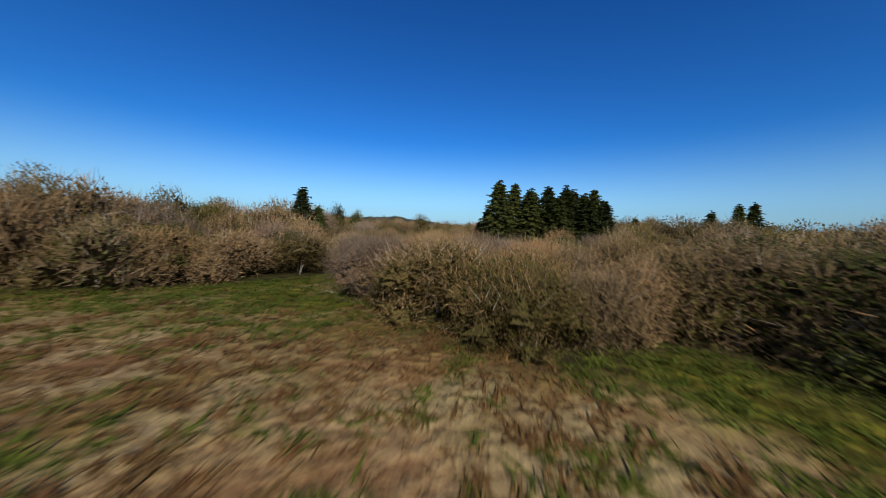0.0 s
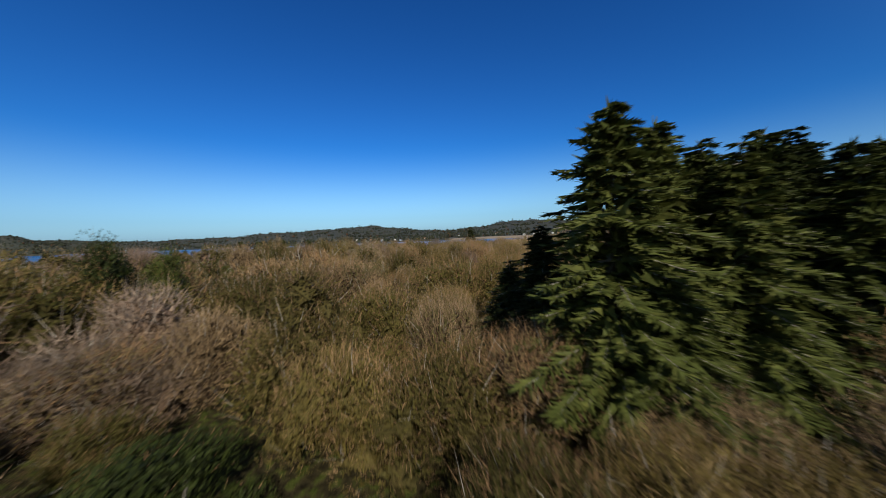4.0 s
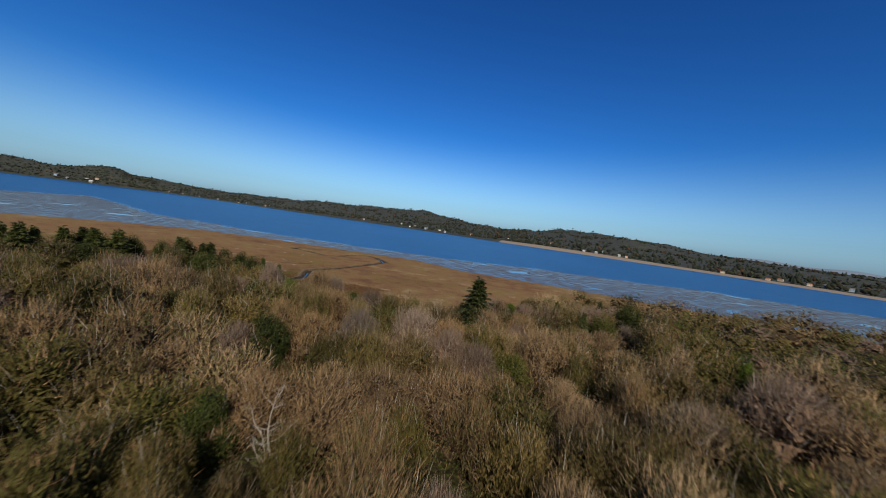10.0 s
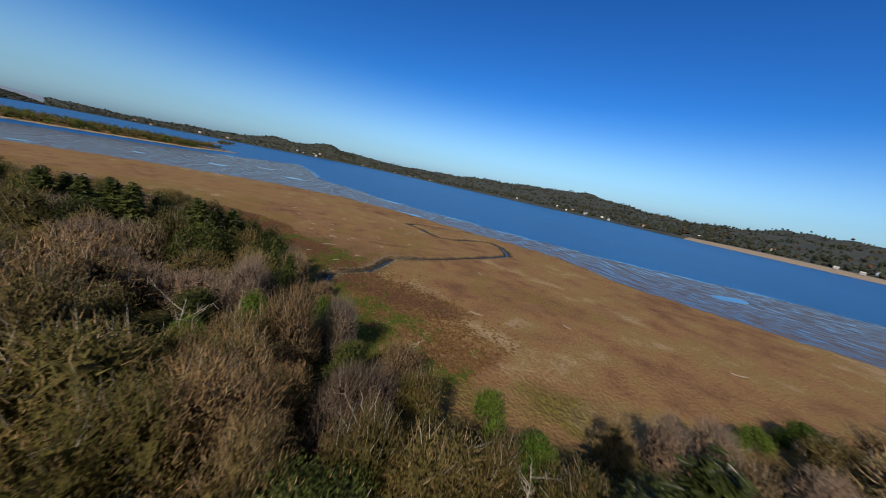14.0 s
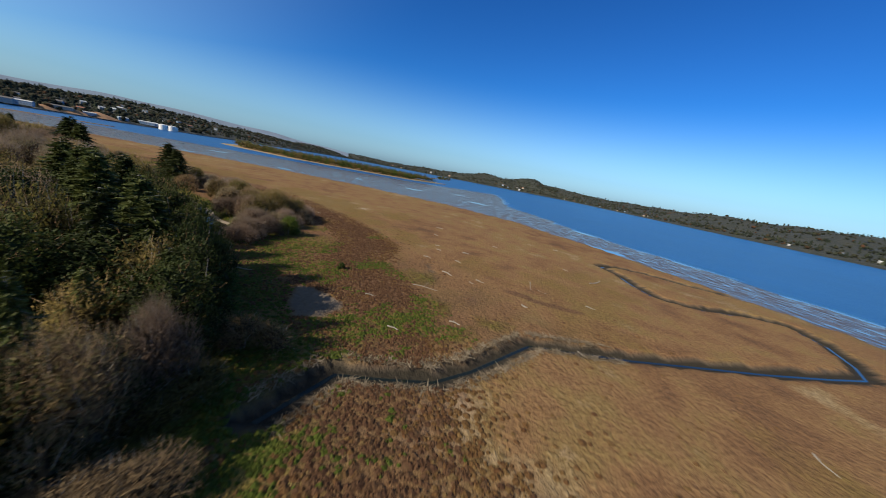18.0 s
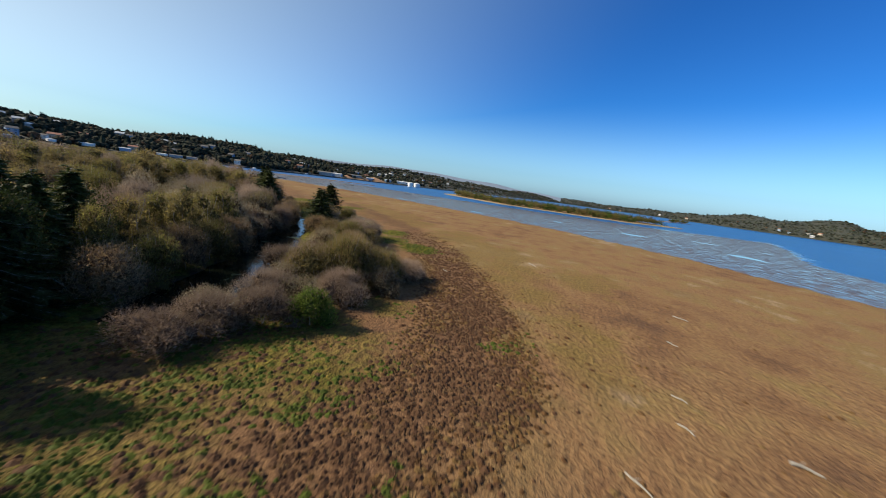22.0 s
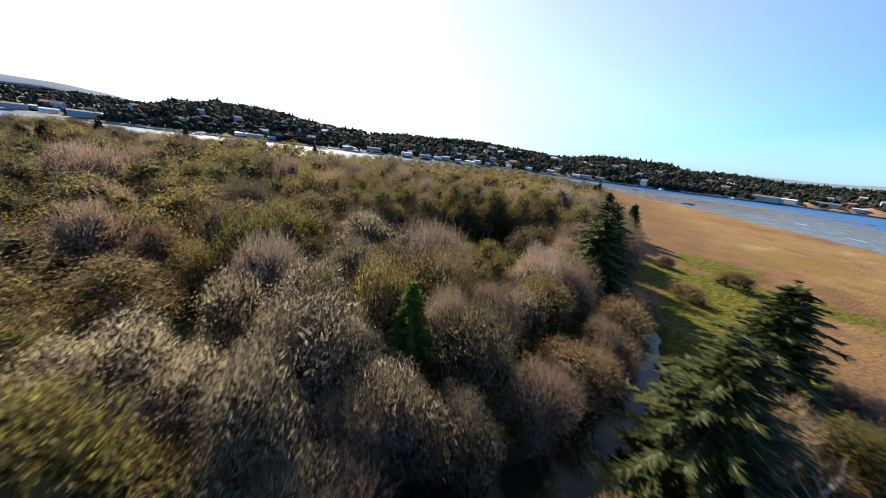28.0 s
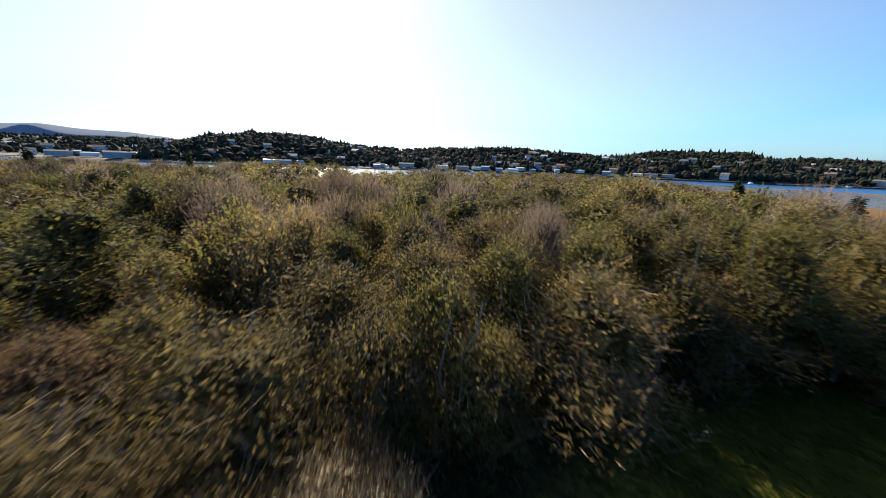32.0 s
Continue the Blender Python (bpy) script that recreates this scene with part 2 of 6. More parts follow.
# ---- mesh helpers ----
def mesh_of(name, verts, faces, mats, midx=None, tint=None, soft=False, attrs=()):
    """A mesh from arrays: faces is a list of (n, 3) or (n, 4) index arrays."""
    me = bpy.data.meshes.new(name)
    verts = np.asarray(verts, np.float32)
    me.vertices.add(len(verts))
    me.vertices.foreach_set("co", verts.ravel())
    faces = [np.asarray(f, np.int32) for f in faces if len(f)]
    sizes = np.concatenate([np.full(len(f), f.shape[1], np.int32) for f in faces])
    flat = np.concatenate([f.ravel() for f in faces])
    me.loops.add(len(flat))
    me.loops.foreach_set("vertex_index", flat)
    me.polygons.add(len(sizes))
    me.polygons.foreach_set("loop_start", np.r_[0, np.cumsum(sizes)[:-1]].astype(np.int32))
    if midx is not None:
        me.polygons.foreach_set("material_index", np.asarray(midx, np.int32))
    me.polygons.foreach_set("use_smooth", np.full(len(sizes), soft))
    for m in mats:
        me.materials.append(m)
    if tint is not None:
        me.attributes.new("tint", "FLOAT", "POINT").data.foreach_set("value", np.asarray(tint, np.float32))
    for key, values in attrs:
        me.attributes.new(key, "FLOAT_COLOR", "POINT").data.foreach_set("color", np.asarray(values, np.float32).ravel())
    me.update(calc_edges=True)
    me.validate()
    return me


class Heap:
    """Gathers pieces of geometry, each with a material number, into one mesh."""

    def __init__(self):
        self.v, self.f, self.m, self.n = [], [], [], 0

    def add(self, verts, faces, mat=0):
        self.v.append(np.asarray(verts, float))
        self.f.append(np.asarray(faces, int) + self.n)
        self.m.append(np.full(len(faces), mat))
        self.n += len(verts)
        return self

    def arrays(self):
        return np.concatenate(self.v), self.f, np.concatenate(self.m)

    def mesh(self, name, mats, soft=False):
        v, f, m = self.arrays()
        order = [i for size in (3, 4) for i, a in enumerate(self.f) if a.shape[1] == size]
        return mesh_of(name, v, [self.f[i] for i in order], mats, np.concatenate([self.m[i] for i in order]), soft=soft)


def unit(v):
    return v / (np.linalg.norm(v, axis=-1, keepdims=True) + 1e-9)


def blades(rng, base, way, length, width, face=None):
    """Thin tapering triangles: twigs, leaves, needles and grass blades; face is the way that they look, if any."""
    n = len(base)
    side = unit(np.cross(way, rng.normal(size=(n, 3)) if face is None else face)) * (np.asarray(width).reshape(-1, 1) * 0.5)
    tip = base + way * np.asarray(length).reshape(-1, 1)
    return np.stack([base - side, base + side, tip], 1).reshape(-1, 3), np.arange(3 * n).reshape(n, 3)


def tube(points, radii, sides=6, caps=True):
    """A tapered tube along points."""
    pts = np.asarray(points, float)
    along = unit(np.gradient(pts, axis=0))
    ref = np.where(np.abs(along[:, 2:3]) > 0.9, np.array([[1.0, 0, 0]]), np.array([[0, 0, 1.0]]))
    a = unit(np.cross(along, ref))
    b = np.cross(along, a)
    ang = np.arange(sides) * 2 * np.pi / sides
    ring = pts[:, None] + np.asarray(radii)[:, None, None] * (a[:, None] * np.cos(ang)[None, :, None] + b[:, None] * np.sin(ang)[None, :, None])
    n = len(pts)
    i, j = np.meshgrid(np.arange(n - 1), np.arange(sides), indexing="ij")
    k = (j + 1) % sides
    faces = np.stack([i * sides + j, i * sides + k, (i + 1) * sides + k, (i + 1) * sides + j], -1).reshape(-1, 4)
    v = ring.reshape(-1, 3)
    if caps:
        v = np.r_[v, pts[:1], pts[-1:]]
        s = np.arange(sides)
        e = np.full(sides, n * sides)
        q1 = np.stack([e, (s + 1) % sides, s, s], -1)[:, :3]
        q2 = np.stack([e + 1, (n - 1) * sides + s, (n - 1) * sides + (s + 1) % sides], -1)
        return v, faces, np.r_[q1, q2]
    return v, faces, np.zeros((0, 3), int)


def part(name, me, parent, label=""):
    ob = new(name, me)
    ob.parent = parent
    if label:
        ob["label"] = label
    return ob


def thing(name, label, category, group="", at=(0, 0, 0), turn=0.0, size=(1, 1, 1)):
    ob = new(name)
    ob.empty_display_size = 0.3
    ob.matrix_world = Matrix.LocRotScale(at, Euler((0, 0, turn)), size)
    return tagged(ob, label, category, group)


# ---- materials ----
def material(name):
    m = bpy.data.materials.new(name)
    m.use_nodes = True
    nt = m.node_tree
    return m, nt, nt.nodes["Principled BSDF"], nt.nodes["Material Output"]


def ramp(nt, fac, stops):
    r = nt.nodes.new("ShaderNodeValToRGB")
    els = r.color_ramp.elements
    while len(els) < len(stops):
        els.new(0.5)
    for e, (p, c) in zip(els, stops):
        e.position, e.color = p, (*c, 1)
    nt.links.new(fac, r.inputs[0])
    return r.outputs[0]


def noise_tex(nt, scale, detail=4.0, vec=None, rough=0.55):
    n = nt.nodes.new("ShaderNodeTexNoise")
    n.inputs["Scale"].default_value, n.inputs["Detail"].default_value, n.inputs["Roughness"].default_value = scale, detail, rough
    if vec is None:
        vec = nt.nodes.new("ShaderNodeTexCoord").outputs["Object"]
    nt.links.new(vec, n.inputs["Vector"])
    return n.outputs["Fac"]


def mixrgb(nt, fac, a, b, mode="MIX"):
    m = nt.nodes.new("ShaderNodeMix")
    m.data_type, m.blend_type = "RGBA", mode
    for slot, v in ((0, fac), (6, a), (7, b)):
        if hasattr(v, "is_output"):
            nt.links.new(v, m.inputs[slot])
        elif slot == 0:
            m.inputs[0].default_value = v
        else:
            m.inputs[slot].default_value = (*v, 1)
    return m.outputs[2]


def calc(nt, op, a, b=0.0, c=0.0, clamp=False):
    m = nt.nodes.new("ShaderNodeMath")
    m.operation, m.use_clamp = op, clamp
    for i, v in enumerate((a, b, c)):
        if hasattr(v, "is_output"):
            nt.links.new(v, m.inputs[i])
        else:
            m.inputs[i].default_value = v
    return m.outputs[0]


def bump(nt, bsdf, height, strength, dist):
    b = nt.nodes.new("ShaderNodeBump")
    b.inputs["Strength"].default_value, b.inputs["Distance"].default_value = strength, dist
    nt.links.new(height, b.inputs["Height"])
    nt.links.new(b.outputs[0], bsdf.inputs["Normal"])


def plant(name, stops, rough=0.65, thin=0.25, spread=0.16, grain=5.0, vary=1.0, lo=0.0, hi=1.0):
    """Foliage or twigs: hue by plant and by leaf, part of the light let through."""
    m, nt, bsdf, out = material(name)
    at = nt.nodes.new("ShaderNodeAttribute")
    at.attribute_name = "tint"
    info = nt.nodes.new("ShaderNodeObjectInfo")
    geo = nt.nodes.new("ShaderNodeNewGeometry")
    own = calc(nt, "FRACT", calc(nt, "ADD", at.outputs["Fac"], info.outputs["Random"]))
    leaf = calc(nt, "MULTIPLY_ADD", geo.outputs["Random Per Island"], spread, -spread / 2)
    col = ramp(nt, calc(nt, "ADD", calc(nt, "MULTIPLY_ADD", own, hi - lo, lo), leaf, clamp=True), stops)
    fleck = ramp(nt, noise_tex(nt, grain, 2.0), [(0.36, (0.74, 0.73, 0.72)), (0.5, (1.0, 1.0, 1.0)), (0.62, (1.2, 1.19, 1.16))])
    col = mixrgb(nt, 1.0, col, fleck, "MULTIPLY")
    shade = calc(nt, "FRACT", calc(nt, "MULTIPLY", own, 7.31))
    col = mixrgb(nt, 1.0, col, ramp(nt, shade, [(0.0, (1 - 0.34 * vary, 1 - 0.33 * vary, 1 - 0.33 * vary)), (0.5, (0.95, 0.95, 0.93)), (1.0, (1 + 0.22 * vary, 1 + 0.2 * vary, 1 + 0.16 * vary))]), "MULTIPLY")
    nt.links.new(col, bsdf.inputs["Base Color"])
    bsdf.inputs["Roughness"].default_value = rough
    bsdf.inputs["Specular IOR Level"].default_value = 0.14
    if thin > 0:
        tr, mx = nt.nodes.new("ShaderNodeBsdfTranslucent"), nt.nodes.new("ShaderNodeMixShader")
        nt.links.new(col, tr.inputs[0])
        mx.inputs[0].default_value = thin
        for s, i in ((bsdf.outputs[0], 1), (tr.outputs[0], 2)):
            nt.links.new(s, mx.inputs[i])
        nt.links.new(mx.outputs[0], out.inputs[0])
    return m


def plain(name, stops, scale=3.0, rough=0.7, relief=0.3, metal=0.0, dist=0.02):
    """A surface with grain at two scales."""
    m, nt, bsdf, out = material(name)
    a, b = noise_tex(nt, scale, 6), noise_tex(nt, scale * 9, 3)
    fac = calc(nt, "MULTIPLY_ADD", b, 0.3, calc(nt, "MULTIPLY", a, 0.75))
    nt.links.new(ramp(nt, fac, stops), bsdf.inputs["Base Color"])
    bsdf.inputs["Roughness"].default_value, bsdf.inputs["Metallic"].default_value = rough, metal
    if relief:
        bump(nt, bsdf, fac, relief, dist)
    return m


twig_mat = plant("willow_twigs", [(0.0, (0.235, 0.145, 0.078)), (0.35, (0.300, 0.181, 0.098)), (0.7, (0.278, 0.193, 0.107)), (1.0, (0.372, 0.255, 0.161))], 0.85, 0.0)
leaf_mat = plant("willow_leaves", [(0.0, (0.152, 0.137, 0.050)), (0.3, (0.200, 0.152, 0.071)), (0.55, (0.238, 0.158, 0.086)), (0.8, (0.224, 0.161, 0.093)), (1.0, (0.165, 0.152, 0.054))], 0.65, 0.42)
mauve_mat = plant("bare_twigs", [(0.0, (0.213, 0.152, 0.113)), (0.5, (0.271, 0.197, 0.147)), (1.0, (0.320, 0.246, 0.191))], 0.85, 0.45)
# darker copies of the crown colours for the inside: shade put into colour
brown_core = plant("shaded_brown_twigs", [(0.0, (0.078, 0.052, 0.030)), (0.5, (0.092, 0.062, 0.036)), (1.0, (0.105, 0.072, 0.042))], 0.9, 0.0, 0.5)
mauve_core = plant("shaded_bare_twigs", [(0.0, (0.105, 0.068, 0.046)), (0.5, (0.12, 0.08, 0.055)), (1.0, (0.135, 0.092, 0.066))], 0.9, 0.0, 0.5)
olive_core = plant("shaded_olive_leaves", [(0.0, (0.074, 0.064, 0.022)), (0.5, (0.092, 0.077, 0.026)), (1.0, (0.110, 0.085, 0.034))], 0.8, 0.3, 0.5)
green_core = plant("shaded_green_leaves", [(0.0, (0.030, 0.052, 0.010)), (0.5, (0.040, 0.064, 0.012)), (1.0, (0.054, 0.072, 0.016))], 0.8, 0.1, 0.5)
green_mat = plant("green_leaves", [(0.0, (0.056, 0.098, 0.014)), (0.5, (0.080, 0.128, 0.018)), (1.0, (0.124, 0.158, 0.026))], 0.6, 0.4)
olive_mat = plant("alder_leaves", [(0.0, (0.146, 0.136, 0.040)), (0.4, (0.192, 0.166, 0.050)), (0.75, (0.226, 0.172, 0.062)), (1.0, (0.214, 0.158, 0.072))], 0.6, 0.66)
dark_mat = plant("dark_leaves", [(0.0, (0.036, 0.050, 0.012)), (0.5, (0.054, 0.068, 0.015)), (1.0, (0.094, 0.096, 0.020))], 0.6, 0.25)
dark_core = plant("shaded_dark_leaves", [(0.0, (0.018, 0.024, 0.008)), (1.0, (0.028, 0.034, 0.010))], 0.8, 0.0, 0.5)
silver_mat = plant("seed_heads", [(0.0, (0.266, 0.224, 0.146)), (0.5, (0.385, 0.332, 0.240)), (1.0, (0.206, 0.174, 0.094))], 0.8, 0.62)
needle_mat = plant("spruce_needles", [(0.0, (0.034, 0.045, 0.014)), (0.5, (0.052, 0.064, 0.016)), (0.85, (0.064, 0.079, 0.021)), (1.0, (0.083, 0.092, 0.025))], 0.6, 0.2, 0.5)
bark_mat = plain("grey_bark", [(0.25, (0.10, 0.085, 0.07)), (0.55, (0.22, 0.20, 0.175)), (0.8, (0.33, 0.31, 0.28))], 4.0, 0.85, 0.6)
dead_mat = plain("bleached_wood", [(0.2, (0.224, 0.195, 0.163)), (0.55, (0.336, 0.304, 0.262)), (0.85, (0.416, 0.382, 0.334))], 5.0, 0.8, 0.5)
log_mat = plain("drift_wood", [(0.2, (0.135, 0.113, 0.088)), (0.5, (0.239, 0.215, 0.178)), (0.8, (0.312, 0.285, 0.242))], 3.0, 0.8, 0.6)
grass_mat = plant("marsh_grass", [(0.0, (0.100, 0.046, 0.021)), (0.35, (0.134, 0.070, 0.029)), (0.7, (0.166, 0.100, 0.039)), (1.0, (0.226, 0.158, 0.074))], 0.8, 0.3, 0.5, vary=0.3, lo=0.25, hi=0.7)
lush_mat = plant("green_grass", [(0.0, (0.056, 0.078, 0.012)), (0.5, (0.078, 0.104, 0.015)), (1.0, (0.118, 0.120, 0.026))], 0.7, 0.35, 0.5, vary=0.3, lo=0.25, hi=0.7)
rust_mat = plant("red_grass", [(0.0, (0.074, 0.036, 0.020)), (0.5, (0.110, 0.058, 0.031)), (1.0, (0.142, 0.085, 0.043))], 0.8, 0.25, 0.5, vary=0.3, lo=0.25, hi=0.7)
pale_mat = plant("bank_grass", [(0.0, (0.16, 0.12, 0.08)), (0.5, (0.22, 0.175, 0.12)), (1.0, (0.29, 0.235, 0.165))], 0.85, 0.2, 0.5)


def ground_material():
    m, nt, bsdf, out = material("land")
    tc = nt.nodes.new("ShaderNodeTexCoord").outputs["Object"]
    zone = nt.nodes.new("ShaderNodeAttribute")
    zone.attribute_name = "zone"
    sep = nt.nodes.new("ShaderNodeSeparateColor")
    nt.links.new(zone.outputs["Color"], sep.inputs[0])
    big, mid, fine = noise_tex(nt, 0.022, 4, tc), noise_tex(nt, 0.13, 5, tc), noise_tex(nt, 1.6, 4, tc)
    hair = noise_tex(nt, 7.0, 3, tc)
    f1 = calc(nt, "MULTIPLY_ADD", mid, 0.45, calc(nt, "MULTIPLY_ADD", big, 0.5, calc(nt, "MULTIPLY", fine, 0.10)))
    f1 = calc(nt, "MULTIPLY_ADD", calc(nt, "SUBTRACT", f1, 0.52), 2.5, 0.5, clamp=True)
    marsh = ramp(nt, f1, [(0.16, (0.116, 0.060, 0.035)), (0.34, (0.186, 0.098, 0.048)), (0.5, (0.233, 0.133, 0.062)), (0.64, (0.218, 0.143, 0.056)), (0.84, (0.318, 0.223, 0.142))])
    blot = noise_tex(nt, 0.055, 5, tc, 0.65)
    marsh = mixrgb(nt, calc(nt, "MULTIPLY", calc(nt, "SUBTRACT", blot, 0.54), 7.0, clamp=True), marsh, mixrgb(nt, 0.35, marsh, (0.12, 0.065, 0.042)))
    marsh = mixrgb(nt, calc(nt, "MULTIPLY", calc(nt, "SUBTRACT", hair, 0.42), 1.6, clamp=True), marsh, (0.185, 0.130, 0.066))
    tone = nt.nodes.new("ShaderNodeAttribute")
    tone.attribute_name = "tone"
    ts = nt.nodes.new("ShaderNodeSeparateColor")
    nt.links.new(tone.outputs["Color"], ts.inputs[0])
    ragged = calc(nt, "MULTIPLY_ADD", mid, 0.9, calc(nt, "MULTIPLY_ADD", fine, 0.45, -0.62))

    def patch(channel, under, stops):
        f = calc(nt, "MULTIPLY", calc(nt, "ADD", calc(nt, "ADD", ts.outputs[channel], ragged), -0.30), 2.6, clamp=True)
        return mixrgb(nt, calc(nt, "MULTIPLY", f, 0.85), under, ramp(nt, calc(nt, "MULTIPLY_ADD", fine, 0.6, calc(nt, "MULTIPLY", hair, 0.4)), stops))

    marsh = patch(1, marsh, [(0.35, (0.140, 0.092, 0.031)), (0.65, (0.191, 0.128, 0.043))])
    marsh = patch(2, marsh, [(0.35, (0.284, 0.210, 0.121)), (0.65, (0.378, 0.289, 0.165))])
    marsh = patch(0, marsh, [(0.35, (0.074, 0.037, 0.022)), (0.5, (0.123, 0.064, 0.038)), (0.68, (0.168, 0.100, 0.054))])
    lush = ramp(nt, calc(nt, "MULTIPLY_ADD", fine, 0.5, calc(nt, "MULTIPLY_ADD", hair, 0.35, calc(nt, "MULTIPLY", mid, 0.15))), [(0.35, (0.048, 0.056, 0.008)), (0.46, (0.084, 0.092, 0.012)), (0.53, (0.112, 0.106, 0.018)), (0.6, (0.128, 0.092, 0.024)), (0.68, (0.150, 0.105, 0.032))])
    tuft = noise_tex(nt, 0.9, 2, tc)
    # turf darker between tufts: their shade painted into the colour
    lush = mixrgb(nt, 1.0, lush, ramp(nt, tuft, [(0.4, (0.62, 0.55, 0.5)), (0.52, (0.95, 0.95, 0.95)), (0.64, (1.25, 1.3, 1.0))]), "MULTIPLY")
    mud = ramp(nt, calc(nt, "MULTIPLY_ADD", mid, 0.6, calc(nt, "MULTIPLY", fine, 0.4)), [(0.3, (0.062, 0.05, 0.042)), (0.5, (0.09, 0.073, 0.062)), (0.7, (0.125, 0.103, 0.088))])
    dry = ramp(nt, calc(nt, "MULTIPLY_ADD", mid, 0.6, calc(nt, "MULTIPLY", fine, 0.4)), [(0.3, (0.118, 0.092, 0.070)), (0.5, (0.155, 0.124, 0.096)), (0.7, (0.20, 0.164, 0.130))])
    # litter tones, darkened so the gaps under the scrub look shaded
    shaded_floor = ramp(nt, fine, [(0.3, (0.02, 0.017, 0.009)), (0.5, (0.04, 0.034, 0.016)), (0.62, (0.05, 0.062, 0.014))])
    gm = calc(nt, "MULTIPLY", calc(nt, "SUBTRACT", calc(nt, "ADD", sep.outputs[1], calc(nt, "MULTIPLY_ADD", fine, 0.5, calc(nt, "MULTIPLY", mid, 0.9))), 0.98), 1.7, clamp=True)
    col = mixrgb(nt, gm, marsh, lush)
    col = mixrgb(nt, sep.outputs[2], col, shaded_floor)
    col = mixrgb(nt, 1.0, col, ramp(nt, calc(nt, "MULTIPLY_ADD", hair, 0.55, calc(nt, "MULTIPLY", fine, 0.45)), [(0.38, (0.66, 0.65, 0.64)), (0.49, (0.93, 0.93, 0.93)), (0.60, (1.12, 1.11, 1.08))]), "MULTIPLY")
    flow = nt.nodes.new("ShaderNodeAttribute")
    flow.attribute_name = "flow"
    streak = noise_tex(nt, 1.0, 4, flow.outputs["Vector"], 0.6)
    film = calc(nt, "MULTIPLY", calc(nt, "MULTIPLY_ADD", calc(nt, "SUBTRACT", streak, 0.53), 16.0, 0.5, clamp=True), tone.outputs["Alpha"])
    mud = mixrgb(nt, tone.outputs["Alpha"], dry, mud)
    mud = mixrgb(nt, film, mud, (0.045, 0.042, 0.04))
    col = mixrgb(nt, sep.outputs[0], col, mud)
    col = mixrgb(nt, zone.outputs["Alpha"], col, (0.035, 0.03, 0.022))
    nt.links.new(col, bsdf.inputs["Base Color"])
    rough = calc(nt, "MULTIPLY_ADD", film, -0.5, calc(nt, "MULTIPLY_ADD", tone.outputs["Alpha"], -0.32, 0.9))
    nt.links.new(rough, bsdf.inputs["Roughness"])
    nt.links.new(calc(nt, "MULTIPLY_ADD", tone.outputs["Alpha"], 0.42, 0.06), bsdf.inputs["Specular IOR Level"])
    bump(nt, bsdf, calc(nt, "MULTIPLY", calc(nt, "MULTIPLY_ADD", calc(nt, "MULTIPLY", tuft, gm), 1.0, calc(nt, "MULTIPLY_ADD", hair, 0.28, calc(nt, "MULTIPLY_ADD", tuft, 0.5, fine))), calc(nt, "MULTIPLY_ADD", tone.outputs["Alpha"], -0.97, 1.0)), 0.75, 0.42)
    return m


def water_material(name, deep, ripple, strength, rough=0.06):
    """Water: wind ripples in the open, still where the attribute calm says so."""
    m, nt, bsdf, out = material(name)
    tc = nt.nodes.new("ShaderNodeTexCoord").outputs["Object"]
    n = calc(nt, "MULTIPLY_ADD", noise_tex(nt, ripple * 0.12, 3, tc), 1.2, noise_tex(nt, ripple, 4, tc))
    at = nt.nodes.new("ShaderNodeAttribute")
    at.attribute_name = "calm"
    still = calc(nt, "SUBTRACT", 1.0, calc(nt, "MULTIPLY", at.outputs["Fac"], 0.97))
    nt.links.new(ramp(nt, noise_tex(nt, 0.01, 3, tc), [(0.3, deep), (0.7, tuple(c * 1.35 for c in deep))]), bsdf.inputs["Base Color"])
    nt.links.new(calc(nt, "MULTIPLY_ADD", still, rough, 0.03), bsdf.inputs["Roughness"])
    bsdf.inputs["IOR"].default_value = 1.333
    b = nt.nodes.new("ShaderNodeBump")
    b.inputs["Distance"].default_value = 0.3
    nt.links.new(calc(nt, "MULTIPLY", still, strength), b.inputs["Strength"])
    nt.links.new(n, b.inputs["Height"])
    nt.links.new(b.outputs[0], bsdf.inputs["Normal"])
    return m


def algae_water():
    """Still dark water with floating yellow-green algae in ragged mats."""
    m, nt, bsdf, out = material("pond_algae_water")
    tc = nt.nodes.new("ShaderNodeTexCoord").outputs["Object"]
    mats = calc(nt, "MULTIPLY", calc(nt, "SUBTRACT", calc(nt, "MULTIPLY_ADD", noise_tex(nt, 1.4, 4, tc), 0.25, noise_tex(nt, 0.16, 4, tc)), 0.68), 9.0, clamp=True)
    nt.links.new(mixrgb(nt, mats, (0.010, 0.013, 0.008), ramp(nt, noise_tex(nt, 2.5, 3, tc), [(0.35, (0.055, 0.062, 0.010)), (0.65, (0.105, 0.110, 0.018))])), bsdf.inputs["Base Color"])
    nt.links.new(calc(nt, "MULTIPLY_ADD", mats, 0.5, 0.04), bsdf.inputs["Roughness"])
    bsdf.inputs["IOR"].default_value = 1.333
    bump(nt, bsdf, noise_tex(nt, 0.6, 3, tc), 0.03, 0.2)
    return m


land_mat = ground_material()
bay_mat = water_material("bay_water", (0.004, 0.055, 0.17), 0.5, 0.9, 0.30)
algae_mat = algae_water()
pond_mat = water_material("pond_water", (0.010, 0.014, 0.008), 0.5, 0.04, 0.03)
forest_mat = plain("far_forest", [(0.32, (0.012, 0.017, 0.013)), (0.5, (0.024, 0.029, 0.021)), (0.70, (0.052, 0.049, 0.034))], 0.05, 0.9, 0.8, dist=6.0)
